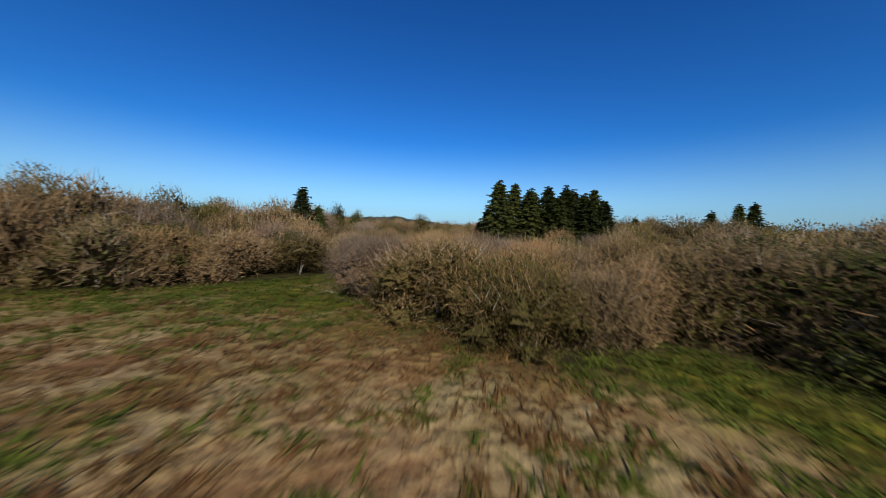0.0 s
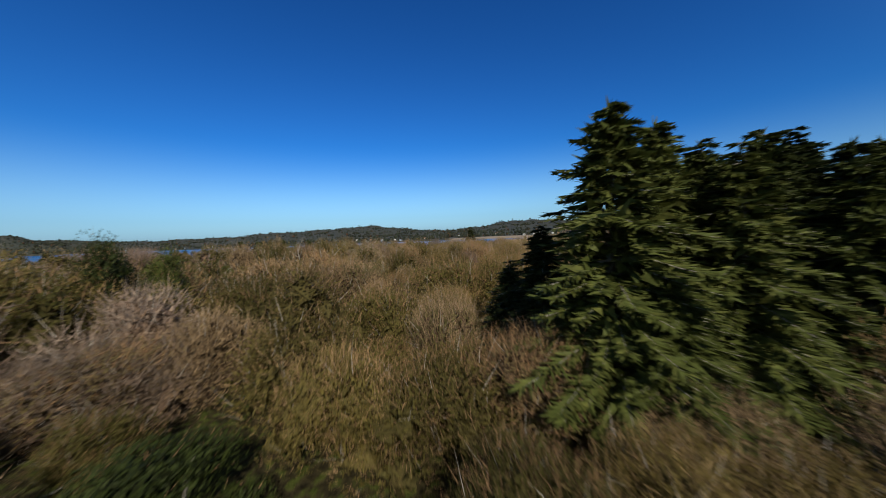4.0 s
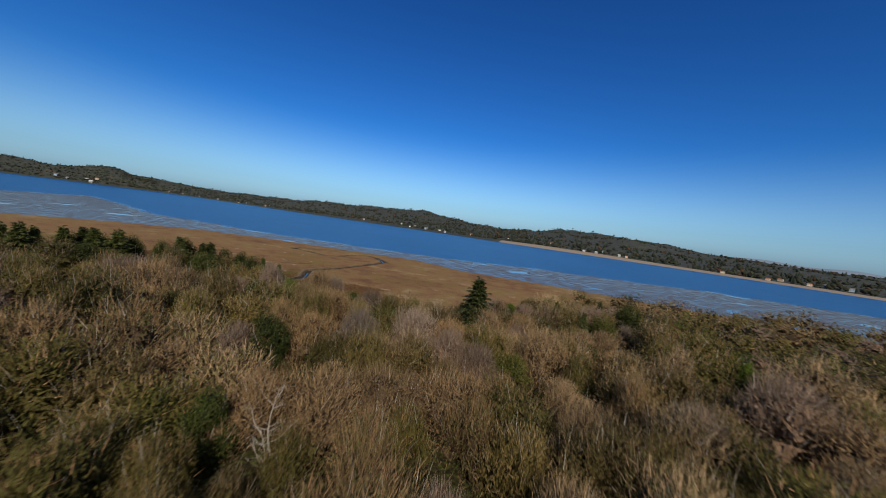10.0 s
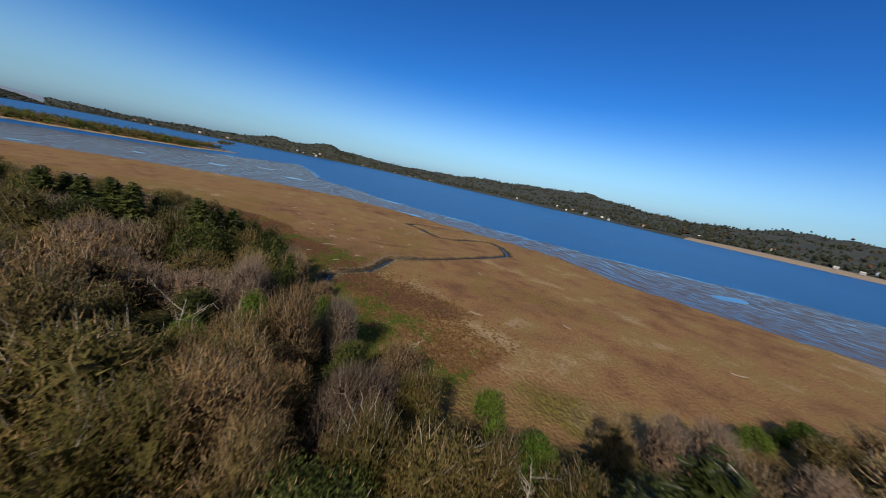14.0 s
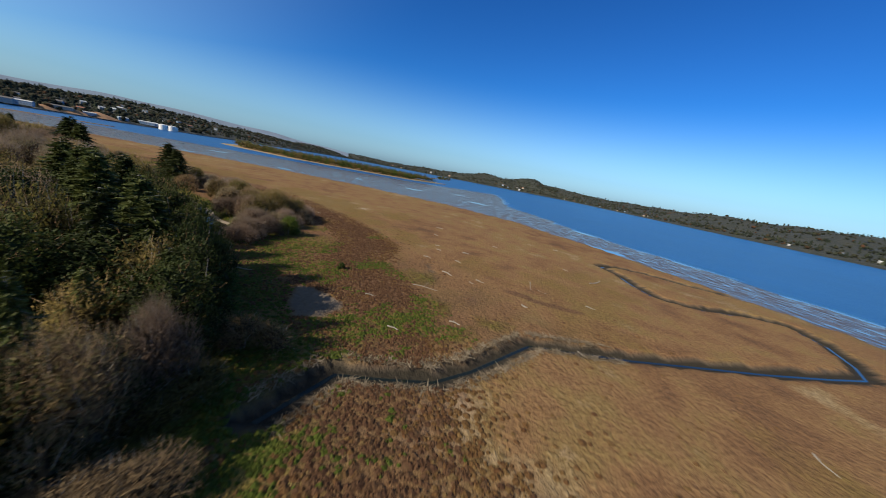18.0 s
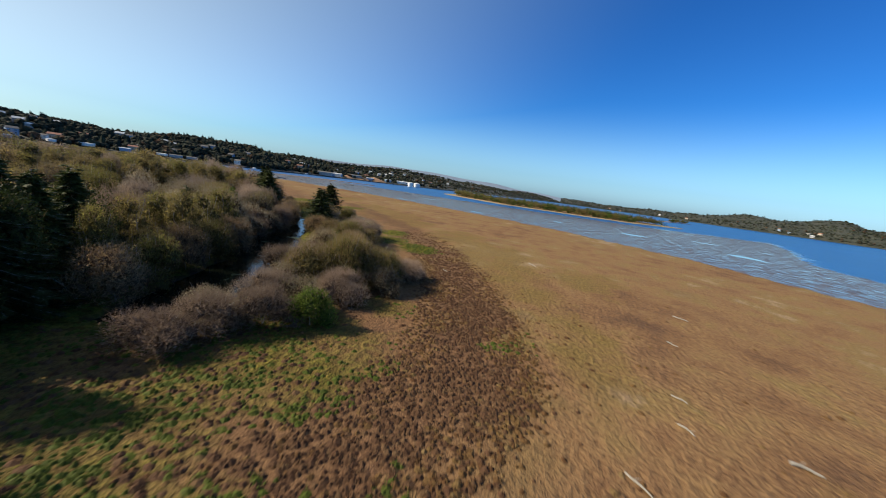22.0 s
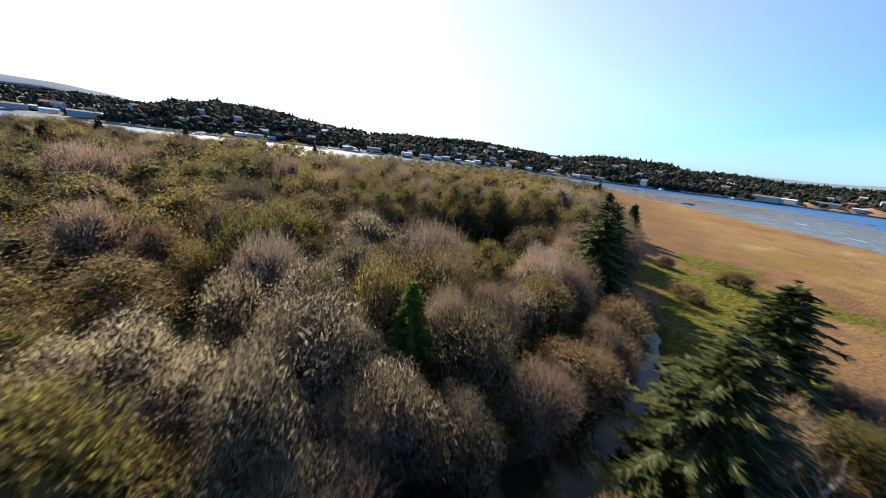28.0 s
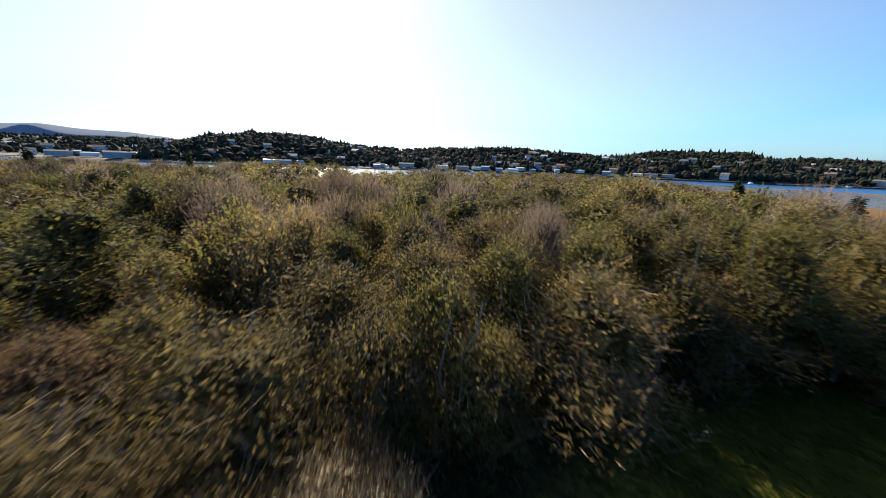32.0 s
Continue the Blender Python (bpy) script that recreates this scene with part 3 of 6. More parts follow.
# pale blue base colour stands in for the haze of distance
ridge_mat = plain("haze_blue_ridge", [(0.3, (0.13, 0.175, 0.24)), (0.7, (0.17, 0.22, 0.29))], 0.006, 0.95, 0.2, dist=6.0)
sand_mat = plain("beach_sand", [(0.3, (0.180, 0.139, 0.099)), (0.7, (0.264, 0.209, 0.154))], 0.3, 0.9, 0.3)

# ---- ground: one sheet to the horizon ----
def graded(parts, lo, hi, grow=1.28):
    """Coordinates: stretches of (start, end, step), then ever wider steps out to lo and hi."""
    out = []
    for a, b, s in parts:
        out.extend(np.arange(a, b, s))
    out.append(parts[-1][1])
    step, v, left = parts[0][2], parts[0][0], []
    while v > lo:
        step *= grow
        v -= step
        left.append(v)
    step, v, right = parts[-1][2], parts[-1][1], []
    while v < hi:
        step *= grow
        v += step
        right.append(v)
    return np.array(left[::-1] + out + right)


gx = graded([(-1540, -1130, 14.0), (-1130, -720, 8.0), (-720, -210, 4.5), (-210, -148, 1.6), (-148, -70, 0.85), (-70, 60, 2.2), (60, 260, 4.5)], -4700, 4700)
gy = graded([(-330, -150, 4.5), (-150, 60, 3.2), (60, 150, 1.7), (150, 275, 0.95), (275, 400, 2.4), (400, 600, 8.0)], -4700, 4700)
XX, YY = np.meshgrid(gx, gy)
fx, fy = XX.ravel(), YY.ravel()
fz = ground_height(fx, fy)
ni, nj = XX.shape
ii, jj = np.meshgrid(np.arange(ni - 1), np.arange(nj - 1), indexing="ij")
quads = np.stack([ii * nj + jj, ii * nj + jj + 1, (ii + 1) * nj + jj + 1, (ii + 1) * nj + jj], -1).reshape(-1, 4)


def zones(x, y, z):
    """Where the ground is mud, green, or litter under the thicket, coloured dark for shade too."""
    firm = np.maximum(signed(x, y, LAND), np.maximum(np.maximum(signed(x, y, ISLAND), signed(x, y, FAR_BAR)), signed(x, y, BAR))) + 2.5 * wobble(x, y, 16, 1)
    mud = np.maximum(1 - smooth(firm, -0.5, 1.0), smooth(-z, 0.18, 0.5) * (1 - smooth(signed(x, y, POND), -8, -4)))
    mud = np.maximum(mud, smooth(signed(x, y, MUDPAN) + 0.8 * wobble(x, y, 4, 11), -0.3, 0.5))
    th = signed(x, y, THICKET)
    open_ = np.maximum(np.maximum(signed(x, y, MEADOW), signed(x, y, CLEARING)), signed(x, y, GLADE))
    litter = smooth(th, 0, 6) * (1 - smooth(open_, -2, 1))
    green = 0.42 * smooth(th, -26, -4) * smooth(-x, 15, 40) + 0.35 * smooth(th, -10, 0)
    green = np.maximum(green, 0.14 * smooth(open_, -3, 1) * smooth(-y, 20, 40) + 0.4 * smooth(open_, -3, 1) * smooth(-y, 20, 40) * smooth(y, -66 * K, -56 * K))
    green = np.maximum(green, smooth(signed(x, y, CLEARING), -3, 2))
    green = np.maximum(green, smooth(signed(x, y, GLADE), -3, 2))
    green = np.maximum(green, smooth(-np.abs(signed(x, y, POND)), -7, -1) * 0.9)
    green = np.maximum(green, smooth(9 - np.hypot(x - 14 * K, y + 60 * K), 0, 7))
    for px, py, pr in TURF:
        green = np.maximum(green, (1.0 if px < -120 or py < 0 else 0.6) * smooth(pr * K - np.hypot(x - px * K, y - py * K) + 2 * wobble(x, y, 7, 13), -2, 4))
    wood = smooth(-x, 62 * K, 75 * K) * smooth(-y, -70 * K, -50 * K) * smooth(th, 0, 6)
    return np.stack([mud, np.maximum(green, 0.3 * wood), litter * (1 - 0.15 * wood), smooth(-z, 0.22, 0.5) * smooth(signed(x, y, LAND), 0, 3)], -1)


def tones(x, y, z):
    """Red-brown, ochre and straw patches of the marsh, and how wet the mud is."""
    w = 3.2 * wobble(x, y, 13, 14) + 1.5 * wobble(x, y, 5, 18)
    red = smooth(5.5 * K + 1.6 * w - seg_dist(x, y, RED_BAND), -4, 7) * 0.6
    yellow, straw = np.zeros_like(x), np.zeros_like(x)
    for px, py, pr in YELLOW:
        yellow = np.maximum(yellow, smooth(pr * K - np.hypot(x - px * K, (y - py * K) * 1.6) + 2 * w, -5, 7) * (0.45 if px > -100 else 0.55))
    for streak in STRAW:
        straw = np.maximum(straw, smooth(3.2 * K + w + 3 * wobble(x, y, 14, 17) - seg_dist(x, y, streak), -4, 6) * 0.4)
    red = np.maximum(red, 0.5 * smooth(signed(x, y, THICKET) + 2.5 * w, -72, -22) * smooth(-x, 48 * K, 62 * K))
    red = np.maximum(red, 0.75 * smooth(0.7 * K + 0.25 * w - seg_dist(x, y, TRAIL), -1.2, 0.8))
    beach = signed(x, y, ISLAND)
    straw = np.maximum(straw, 0.8 * smooth(beach, -4, 2) * (1 - smooth(beach, 18, 30)))
    field = smooth(signed(x, y, MEADOW), -1, 2)
    red = np.maximum(red * (1 - field), field * (0.14 + 0.45 * wobble(x, y, 9, 15)))
    straw = np.maximum(straw * (1 - field), field * (0.42 + 0.55 * wobble(x, y, 7, 16)))
    wet = np.maximum(1 - smooth(np.maximum(signed(x, y, LAND), np.maximum(np.maximum(signed(x, y, ISLAND), signed(x, y, FAR_BAR)), signed(x, y, BAR))), -2, 0.5), 0.08 * smooth(-z, 0.45, 0.75))
    return np.stack([red, yellow, straw, wet], -1)


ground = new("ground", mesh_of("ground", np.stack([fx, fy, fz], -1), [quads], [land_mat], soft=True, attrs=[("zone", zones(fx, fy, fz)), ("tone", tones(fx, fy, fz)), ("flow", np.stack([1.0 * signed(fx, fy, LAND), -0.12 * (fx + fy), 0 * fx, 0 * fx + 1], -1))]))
tagged(ground, "tidal marsh ground with orange-brown salt grass, mud and green turf", "ground", kind="structure")

wx, wy = graded([(-720, 300, 9.0)], -4800, 4800), graded([(-380, 250, 12.0), (250, 430, 6.0)], -4800, 4800)
WX, WY = np.meshgrid(wx, wy)
wi, wj = WX.shape
ii, jj = np.meshgrid(np.arange(wi - 1), np.arange(wj - 1), indexing="ij")
wq = np.stack([ii * wj + jj, ii * wj + jj + 1, (ii + 1) * wj + jj + 1, (ii + 1) * wj + jj], -1).reshape(-1, 4)
calm = smooth(signed(WX.ravel(), WY.ravel(), MUD) + 10 * wobble(WX.ravel(), WY.ravel(), 60, 12), -5, 6)
water_me = mesh_of("water", np.stack([WX.ravel(), WY.ravel(), np.full(WX.size, WATER)], -1), [wq], [bay_mat], attrs=[("calm", np.stack([calm] * 4, -1))])
tagged(new("water", water_me), "blue tidal bay water, rippled, and calm over the flats", "water", kind="structure")
pl = grid([(-83, 95), (-92, 89), (-108, 77), (-128, 65), (-141, 51), (-144, 55), (-138, 66), (-119, 83), (-104, 93), (-96, 99), (-86, 101)])
pond_me = mesh_of("pond", np.c_[pl, np.full(len(pl), WATER + 0.12)], [np.stack([np.zeros(len(pl) - 2, int), np.arange(1, len(pl) - 1), np.arange(2, len(pl))], -1)], [algae_mat])
tagged(new("pond_water", pond_me), "dark still pond water with green algae mats beside trees", "water", kind="structure")

# pale sandy bank along the open side of the pond
bk = grid([(-94.6, 98.4), (-95.8, 97.2), (-97.1, 95.6), (-98.4, 94.5), (-101, 93.2), (-104, 91.6), (-107.5, 89.4), (-111, 87)])
bt = np.linspace(0, len(bk) - 1, 50)
bx, by = np.interp(bt, np.arange(len(bk)), bk[:, 0]), np.interp(bt, np.arange(len(bk)), bk[:, 1])
bn = unit(np.stack([np.gradient(by), -np.gradient(bx)], -1))
rows_ = [np.c_[np.c_[bx, by] + bn * (k * (0.8 + 0.25 * wobble(bx, by, 3, 19)))[:, None], ground_height(bx + bn[:, 0] * k, by + bn[:, 1] * k) * 0.25 + WATER * 0.62 + lift] for k, lift in ((-1.6, -0.25), (-0.7, 0.16), (0.5, 0.2), (1.5, -0.2))]
bank_me = mesh_of("bank", np.concatenate(rows_), [np.array([(k * 50 + i, k * 50 + i + 1, (k + 1) * 50 + i + 1, (k + 1) * 50 + i) for k in range(3) for i in range(49)])], [sand_mat], soft=True)
tagged(new("bank", bank_me), "pale sandy bank along the pond edge", "bank", kind="structure")

# creek water lies in its own dark channel
cseg = np.gradient(CREEK, axis=0)
cn = unit(np.stack([cseg[:, 1], -cseg[:, 0]], -1)) * 0.24
cv = np.r_[np.c_[CREEK + cn, np.full(len(CREEK), -0.755)], np.c_[CREEK - cn, np.full(len(CREEK), -0.755)]][: 2 * len(CREEK)]
cl = len(CREEK)
creek_me = mesh_of("creek_water", cv, [np.array([(i, i + 1, cl + i + 1, cl + i) for i in range(cl - 1)])], [pond_mat])
tagged(new("creek_water", creek_me), "dark narrow tidal creek water in the marsh", "water", kind="structure")

# ---- far shores: shore point on the plan, skyline elevation in degrees, depth behind the shore in plan units ----
EYE = np.array([-60 * K, 80 * K, 18.0])
SHORE_NORTH = [(-2350, 60, 0.5, 250), (-2300, 420, 0.55, 250), (-2200, 760, 0.9, 250), (-2050, 1040, 1.6, 250), (-1950, 1240, 1.9, 250), (-1880, 1380, 1.3, 200), (-1450, 1260, 1.0, 400), (-1050, 1110, 1.3, 600),
               (-700, 1000, 1.8, 900), (-480, 930, 2.1, 1100), (-320, 880, 1.6, 1100), (-200, 840, 1.0, 1200), (-90, 790, 1.3, 1300), (20, 750, 2.0, 1400),
               (130, 710, 1.8, 1400), (240, 660, 1.0, 1300), (340, 600, 0.75, 1200), (440, 520, 0.8, 1200), (560, 440, 0.9, 1200), (900, 330, 0.9, 1200), (2300, 200, 0.9, 300)]
SHORE_SOUTH = [(900, -430, 0.9, 900), (450, -320, 0.95, 900), (300, -272, 0.8, 800), (190, -248, 1.0, 420), (140, -240, 2.0, 260), (90, -244, 2.4, 260), (40, -262, 2.1, 260),
               (-10, -276, 1.7, 260), (-60, -287, 1.2, 330), (-110, -288, 1.5, 420), (-165, -290, 1.6, 420), (-230, -300, 1.6, 420), (-290, -300, 1.3, 380), (-350, -288, 1.6, 200),
               (-420, -268, 1.7, 150), (-500, -268, 1.3, 260), (-603, -251, 1.1, 400), (-745, -206, 1.1, 500), (-920, -185, 1.5, 500), (-1300, -150, 1.0, 600), (-1900, -60, 0.7, 400), (-2360, 70, 0.5, 250)]


def shore_table(rows, smoothing=6):
    """The rows, filled in between: x, y, elevation, depth, and the way inland."""
    rows = np.array(rows, float)
    rows[:, [0, 1, 3]] *= K
    t, fine = np.arange(len(rows)), np.linspace(0, len(rows) - 1, (len(rows) - 1) * smoothing + 1)
    tab = np.stack([np.interp(fine, t, rows[:, i]) for i in range(4)], -1)
    tang = unit(np.gradient(tab[:, :2], axis=0))
    inland = np.stack([-tang[:, 1], tang[:, 0]], -1)
    away = tab[:, :2] - EYE[:2]
    inland *= np.sign((inland * away).sum(1, keepdims=True) + 1e-6)
    inland = unit(inland * 0.5 + unit(away) * 0.8)
    return tab, inland


NORTH, SOUTH = shore_table(SHORE_NORTH), shore_table(SHORE_SOUTH)
RISE = ((0.0, 0.0), (0.012, 0.04), (0.05, 0.09), (0.12, 0.2), (0.25, 0.42), (0.45, 0.62), (0.7, 0.85), (1.0, 1.0), (1.25, 0.7))


def shore_place(shore, s, f, flatness=1.0):
    """A place on a far shore: s along it (0 to 1), f of the way up to the skyline."""
    tab, inland = shore
    n = np.clip(np.asarray(s) * (len(tab) - 1), 0, len(tab) - 1.001)
    i = n.astype(int)
    w = (n - i)[..., None]
    row = tab[i] * (1 - w) + tab[i + 1] * w
    way = inland[i] * (1 - w) + inland[i + 1] * w
    xy = row[..., :2] + way * (row[..., 3] * f)[..., None]
    fr, rise = np.array(RISE).T
    dist = np.hypot(xy[..., 0] - EYE[0], xy[..., 1] - EYE[1])
    crest_d = np.hypot(row[..., 0] + way[..., 0] * row[..., 3] - EYE[0], row[..., 1] + way[..., 1] * row[..., 3] - EYE[1])
    crest = EYE[2] + crest_d * np.tan(np.radians(row[..., 2])) - 7.0
    z = WATER + 0.3 + (crest - WATER) * np.interp(f, fr, rise)
    bumps = (0.26 * wobble(xy[..., 0], xy[..., 1], 620, 20) + 0.07 * wobble(xy[..., 0], xy[..., 1], 150, 22)) * crest * smooth(np.asarray(f, float), 0.03, 0.3)
    return xy[..., 0], xy[..., 1], z + bumps


def shore_mesh(name, shore, cols):
    s, f = np.meshgrid(np.linspace(0, 1, cols), np.r_[0, 0.012, 0.03, np.linspace(0.06, 1.0, 22), 1.25], indexing="ij")
    x, y, z = shore_place(shore, s, f)
    z = z + np.where(f > 0.04, 2.2 * wobble(x, y, 30, 21), 0)
    z[:, 0] -= 3
    n, m = s.shape
    a, b = np.meshgrid(np.arange(n - 1), np.arange(m - 1), indexing="ij")
    q = np.stack([a * m + b, (a + 1) * m + b, (a + 1) * m + b + 1, a * m + b + 1], -1).reshape(-1, 4)
    mid = ((b.ravel() < 2) & (x[a.ravel(), 0] > -60 * K)).astype(int)
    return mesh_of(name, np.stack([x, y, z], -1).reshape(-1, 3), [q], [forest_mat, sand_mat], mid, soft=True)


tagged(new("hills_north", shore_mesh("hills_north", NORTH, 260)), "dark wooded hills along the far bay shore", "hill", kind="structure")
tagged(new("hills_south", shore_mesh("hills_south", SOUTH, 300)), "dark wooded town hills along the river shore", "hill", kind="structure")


def ridge(name, az0, az1, dist, el, label, seed):
    """A ridge far behind the rest, with haze painted into its blue colour."""
    az = np.radians(np.linspace(az0, az1, 90))
    prof = el * np.sin(np.linspace(0, 3.14, 90)) ** 1.1 * (1 + 0.22 * wobble(np.linspace(0, 900, 90), 0 * az, 260, seed))
    v = []
    for r, k in ((0.97, 0.0), (1.0, 1.0), (1.04, 0.5)):
        z = EYE[2] + dist * np.tan(np.radians(prof)) * k - 3 * (k == 0)
        v.append(np.stack([EYE[0] - np.sin(az) * dist * r, EYE[1] + np.cos(az) * dist * r, z], -1))
    q = np.array([[k * 90 + i, k * 90 + i + 1, (k + 1) * 90 + i + 1, (k + 1) * 90 + i] for k in range(2) for i in range(89)])
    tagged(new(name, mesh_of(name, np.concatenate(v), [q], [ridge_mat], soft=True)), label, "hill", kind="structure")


ridge("backdrop_ridge_west", 84, 150, 4300, 1.75, "ridge far behind the town, haze painted as pale blue", 31)
ridge("backdrop_ridge_south", -152, -112, 4200, 1.9, "hill far behind the river town, haze painted as blue", 32)
ridge("backdrop_ridge_north", -52, -14, 4300, 1.05, "hills far beyond the bay, haze painted as blue", 33)

# ---- far trees: joined stuff on the hills ----
def cone_proto(levels=2, sides=5, seed=0):
    r = np.random.RandomState(seed)
    h = Heap()
    for k in range(levels):
        z0, z1 = k / levels * 0.85, min(1.0, (k + 1.7) / levels)
        rad = 0.24 * (1 - z0) + 0.03
        a = np.arange(sides) * 2 * np.pi / sides + r.uniform(0, 6)
        rr = rad * r.uniform(0.7, 1.25, sides)
        ring = np.stack([np.cos(a) * rr, np.sin(a) * rr, z0 + r.uniform(-0.05, 0.05, sides)], -1)
        v = np.r_[ring, [[r.uniform(-.02, .02), r.uniform(-.02, .02), z1]]]
        h.add(v, [(i, (i + 1) % sides, sides) for i in range(sides)])
    return np.concatenate(h.v), np.concatenate(h.f)


def lump_proto(seed=0):
    """A ragged low clump for trees a long way off."""
    r = np.random.RandomState(seed)
    bm = bmesh.new()
    bmesh.ops.create_icosphere(bm, subdivisions=1, radius=0.5)
    v = np.array([p.co for p in bm.verts])
    f = np.array([[p.index for p in t.verts] for t in bm.faces])
    bm.free()
    v *= r.uniform(0.62, 1.2, (len(v), 1))
    v[:, 2] = v[:, 2] * 0.8 + 0.45
    return v, f


def scatter_mesh(name, protos, at, scale, turn, pick, mats, tint, mid=None):
    """Many copies of small prototypes joined into one mesh."""
    vs, fs, ts, ms, n = [], {3: [], 4: []}, [], {3: [], 4: []}, 0
    for k, p in enumerate(protos):
        pv, pf = p[0], p[1] if isinstance(p[1], list) else [p[1]]
        pm = p[2] if len(p) > 2 else None
        w = np.nonzero(pick == k)[0]
        if not len(w):
            continue
        c, s = np.cos(turn[w])[:, None], np.sin(turn[w])[:, None]
        x = (pv[None, :, 0] * c - pv[None, :, 1] * s) * scale[w, 0:1] + at[w, 0:1]
        y = (pv[None, :, 0] * s + pv[None, :, 1] * c) * scale[w, 0:1] + at[w, 1:2]
        z = pv[None, :, 2] * scale[w, 1:2] + at[w, 2:3]
        vs.append(np.stack([x, y, z], -1).reshape(-1, 3))
        ts.append(np.repeat(tint[w], len(pv)))
        off = n + np.arange(len(w)) * len(pv)
        done = 0
        for a in pf:
            fs[a.shape[1]].append((a[None] + off[:, None, None]).reshape(-1, a.shape[1]))
            m = pm[done:done + len(a)] if pm is not None else np.zeros(len(a), int)
            ms[a.shape[1]].append(np.tile(m, len(w)))
            done += len(a)
        n += len(w) * len(pv)
    faces = [np.concatenate(fs[k]) for k in (3, 4) if fs[k]]
    return mesh_of(name, np.concatenate(vs), faces, mats, np.concatenate([np.concatenate(ms[k]) for k in (3, 4) if ms[k]]), np.concatenate(ts))


far_conifer_mat = plant("far_conifers", [(0.0, (0.030, 0.040, 0.032)), (0.6, (0.042, 0.053, 0.038)), (1.0, (0.052, 0.064, 0.038))], 0.9, 0.35, 0.3)
far_leafy_mat = plant("far_leafy", [(0.0, (0.032, 0.040, 0.030)), (0.6, (0.044, 0.050, 0.034)), (0.9, (0.06, 0.054, 0.034)), (1.0, (0.11, 0.058, 0.034))], 0.9, 0.35, 0.3)
cones, lumps = [cone_proto(seed=s) for s in range(4)], [lump_proto(s) for s in range(4)]


def far_woods(name, shore, n, f_pow, hi, seed, label, leafy=0.35):
    r = np.random.RandomState(seed)
    s, f = r.uniform(0, 1, n), 0.035 + 0.98 * r.uniform(0, 1, n) ** f_pow
    x, y, z = shore_place(shore, s, f)
    keep = wobble(x, y, 70, seed) + r.uniform(-0.5, 0.6, n) > -0.22
    x, y, z = x[keep], y[keep], z[keep]
    n = len(x)
    pick = np.where(r.uniform(size=n) < leafy, 4, 0) + r.randint(0, 4, n)
    h = (0.5 + 0.85 * r.uniform(0, 1, n) ** 1.6 + 0.2 * wobble(x, y, 60, seed + 1)) * hi * np.where(pick < 4, 1.0, 0.85)
    w = np.where(pick < 4, h * r.uniform(1.0, 1.5, n), h * r.uniform(0.7, 1.15, n))
    protos = [(v, f, np.zeros(len(f), int)) for v, f in cones] + [(v, f, np.ones(len(f), int)) for v, f in lumps]
    me = scatter_mesh(name, protos, np.stack([x, y, z - 1.0], -1), np.stack([w, h], -1), r.uniform(0, 6, n), pick, [far_conifer_mat, far_leafy_mat], r.uniform(0, 1, n))
    tagged(new(name, me), label, "woods", kind="stuff")


far_woods("north_shore_woods", NORTH, 15000, 1.5, 12.0, 41, "dark conifer woods on hills across the bay", 0.72)
far_woods("town_woods", SOUTH, 27000, 1.0, 12.5, 42, "dark conifers and leafy trees over the town hills", 0.84)

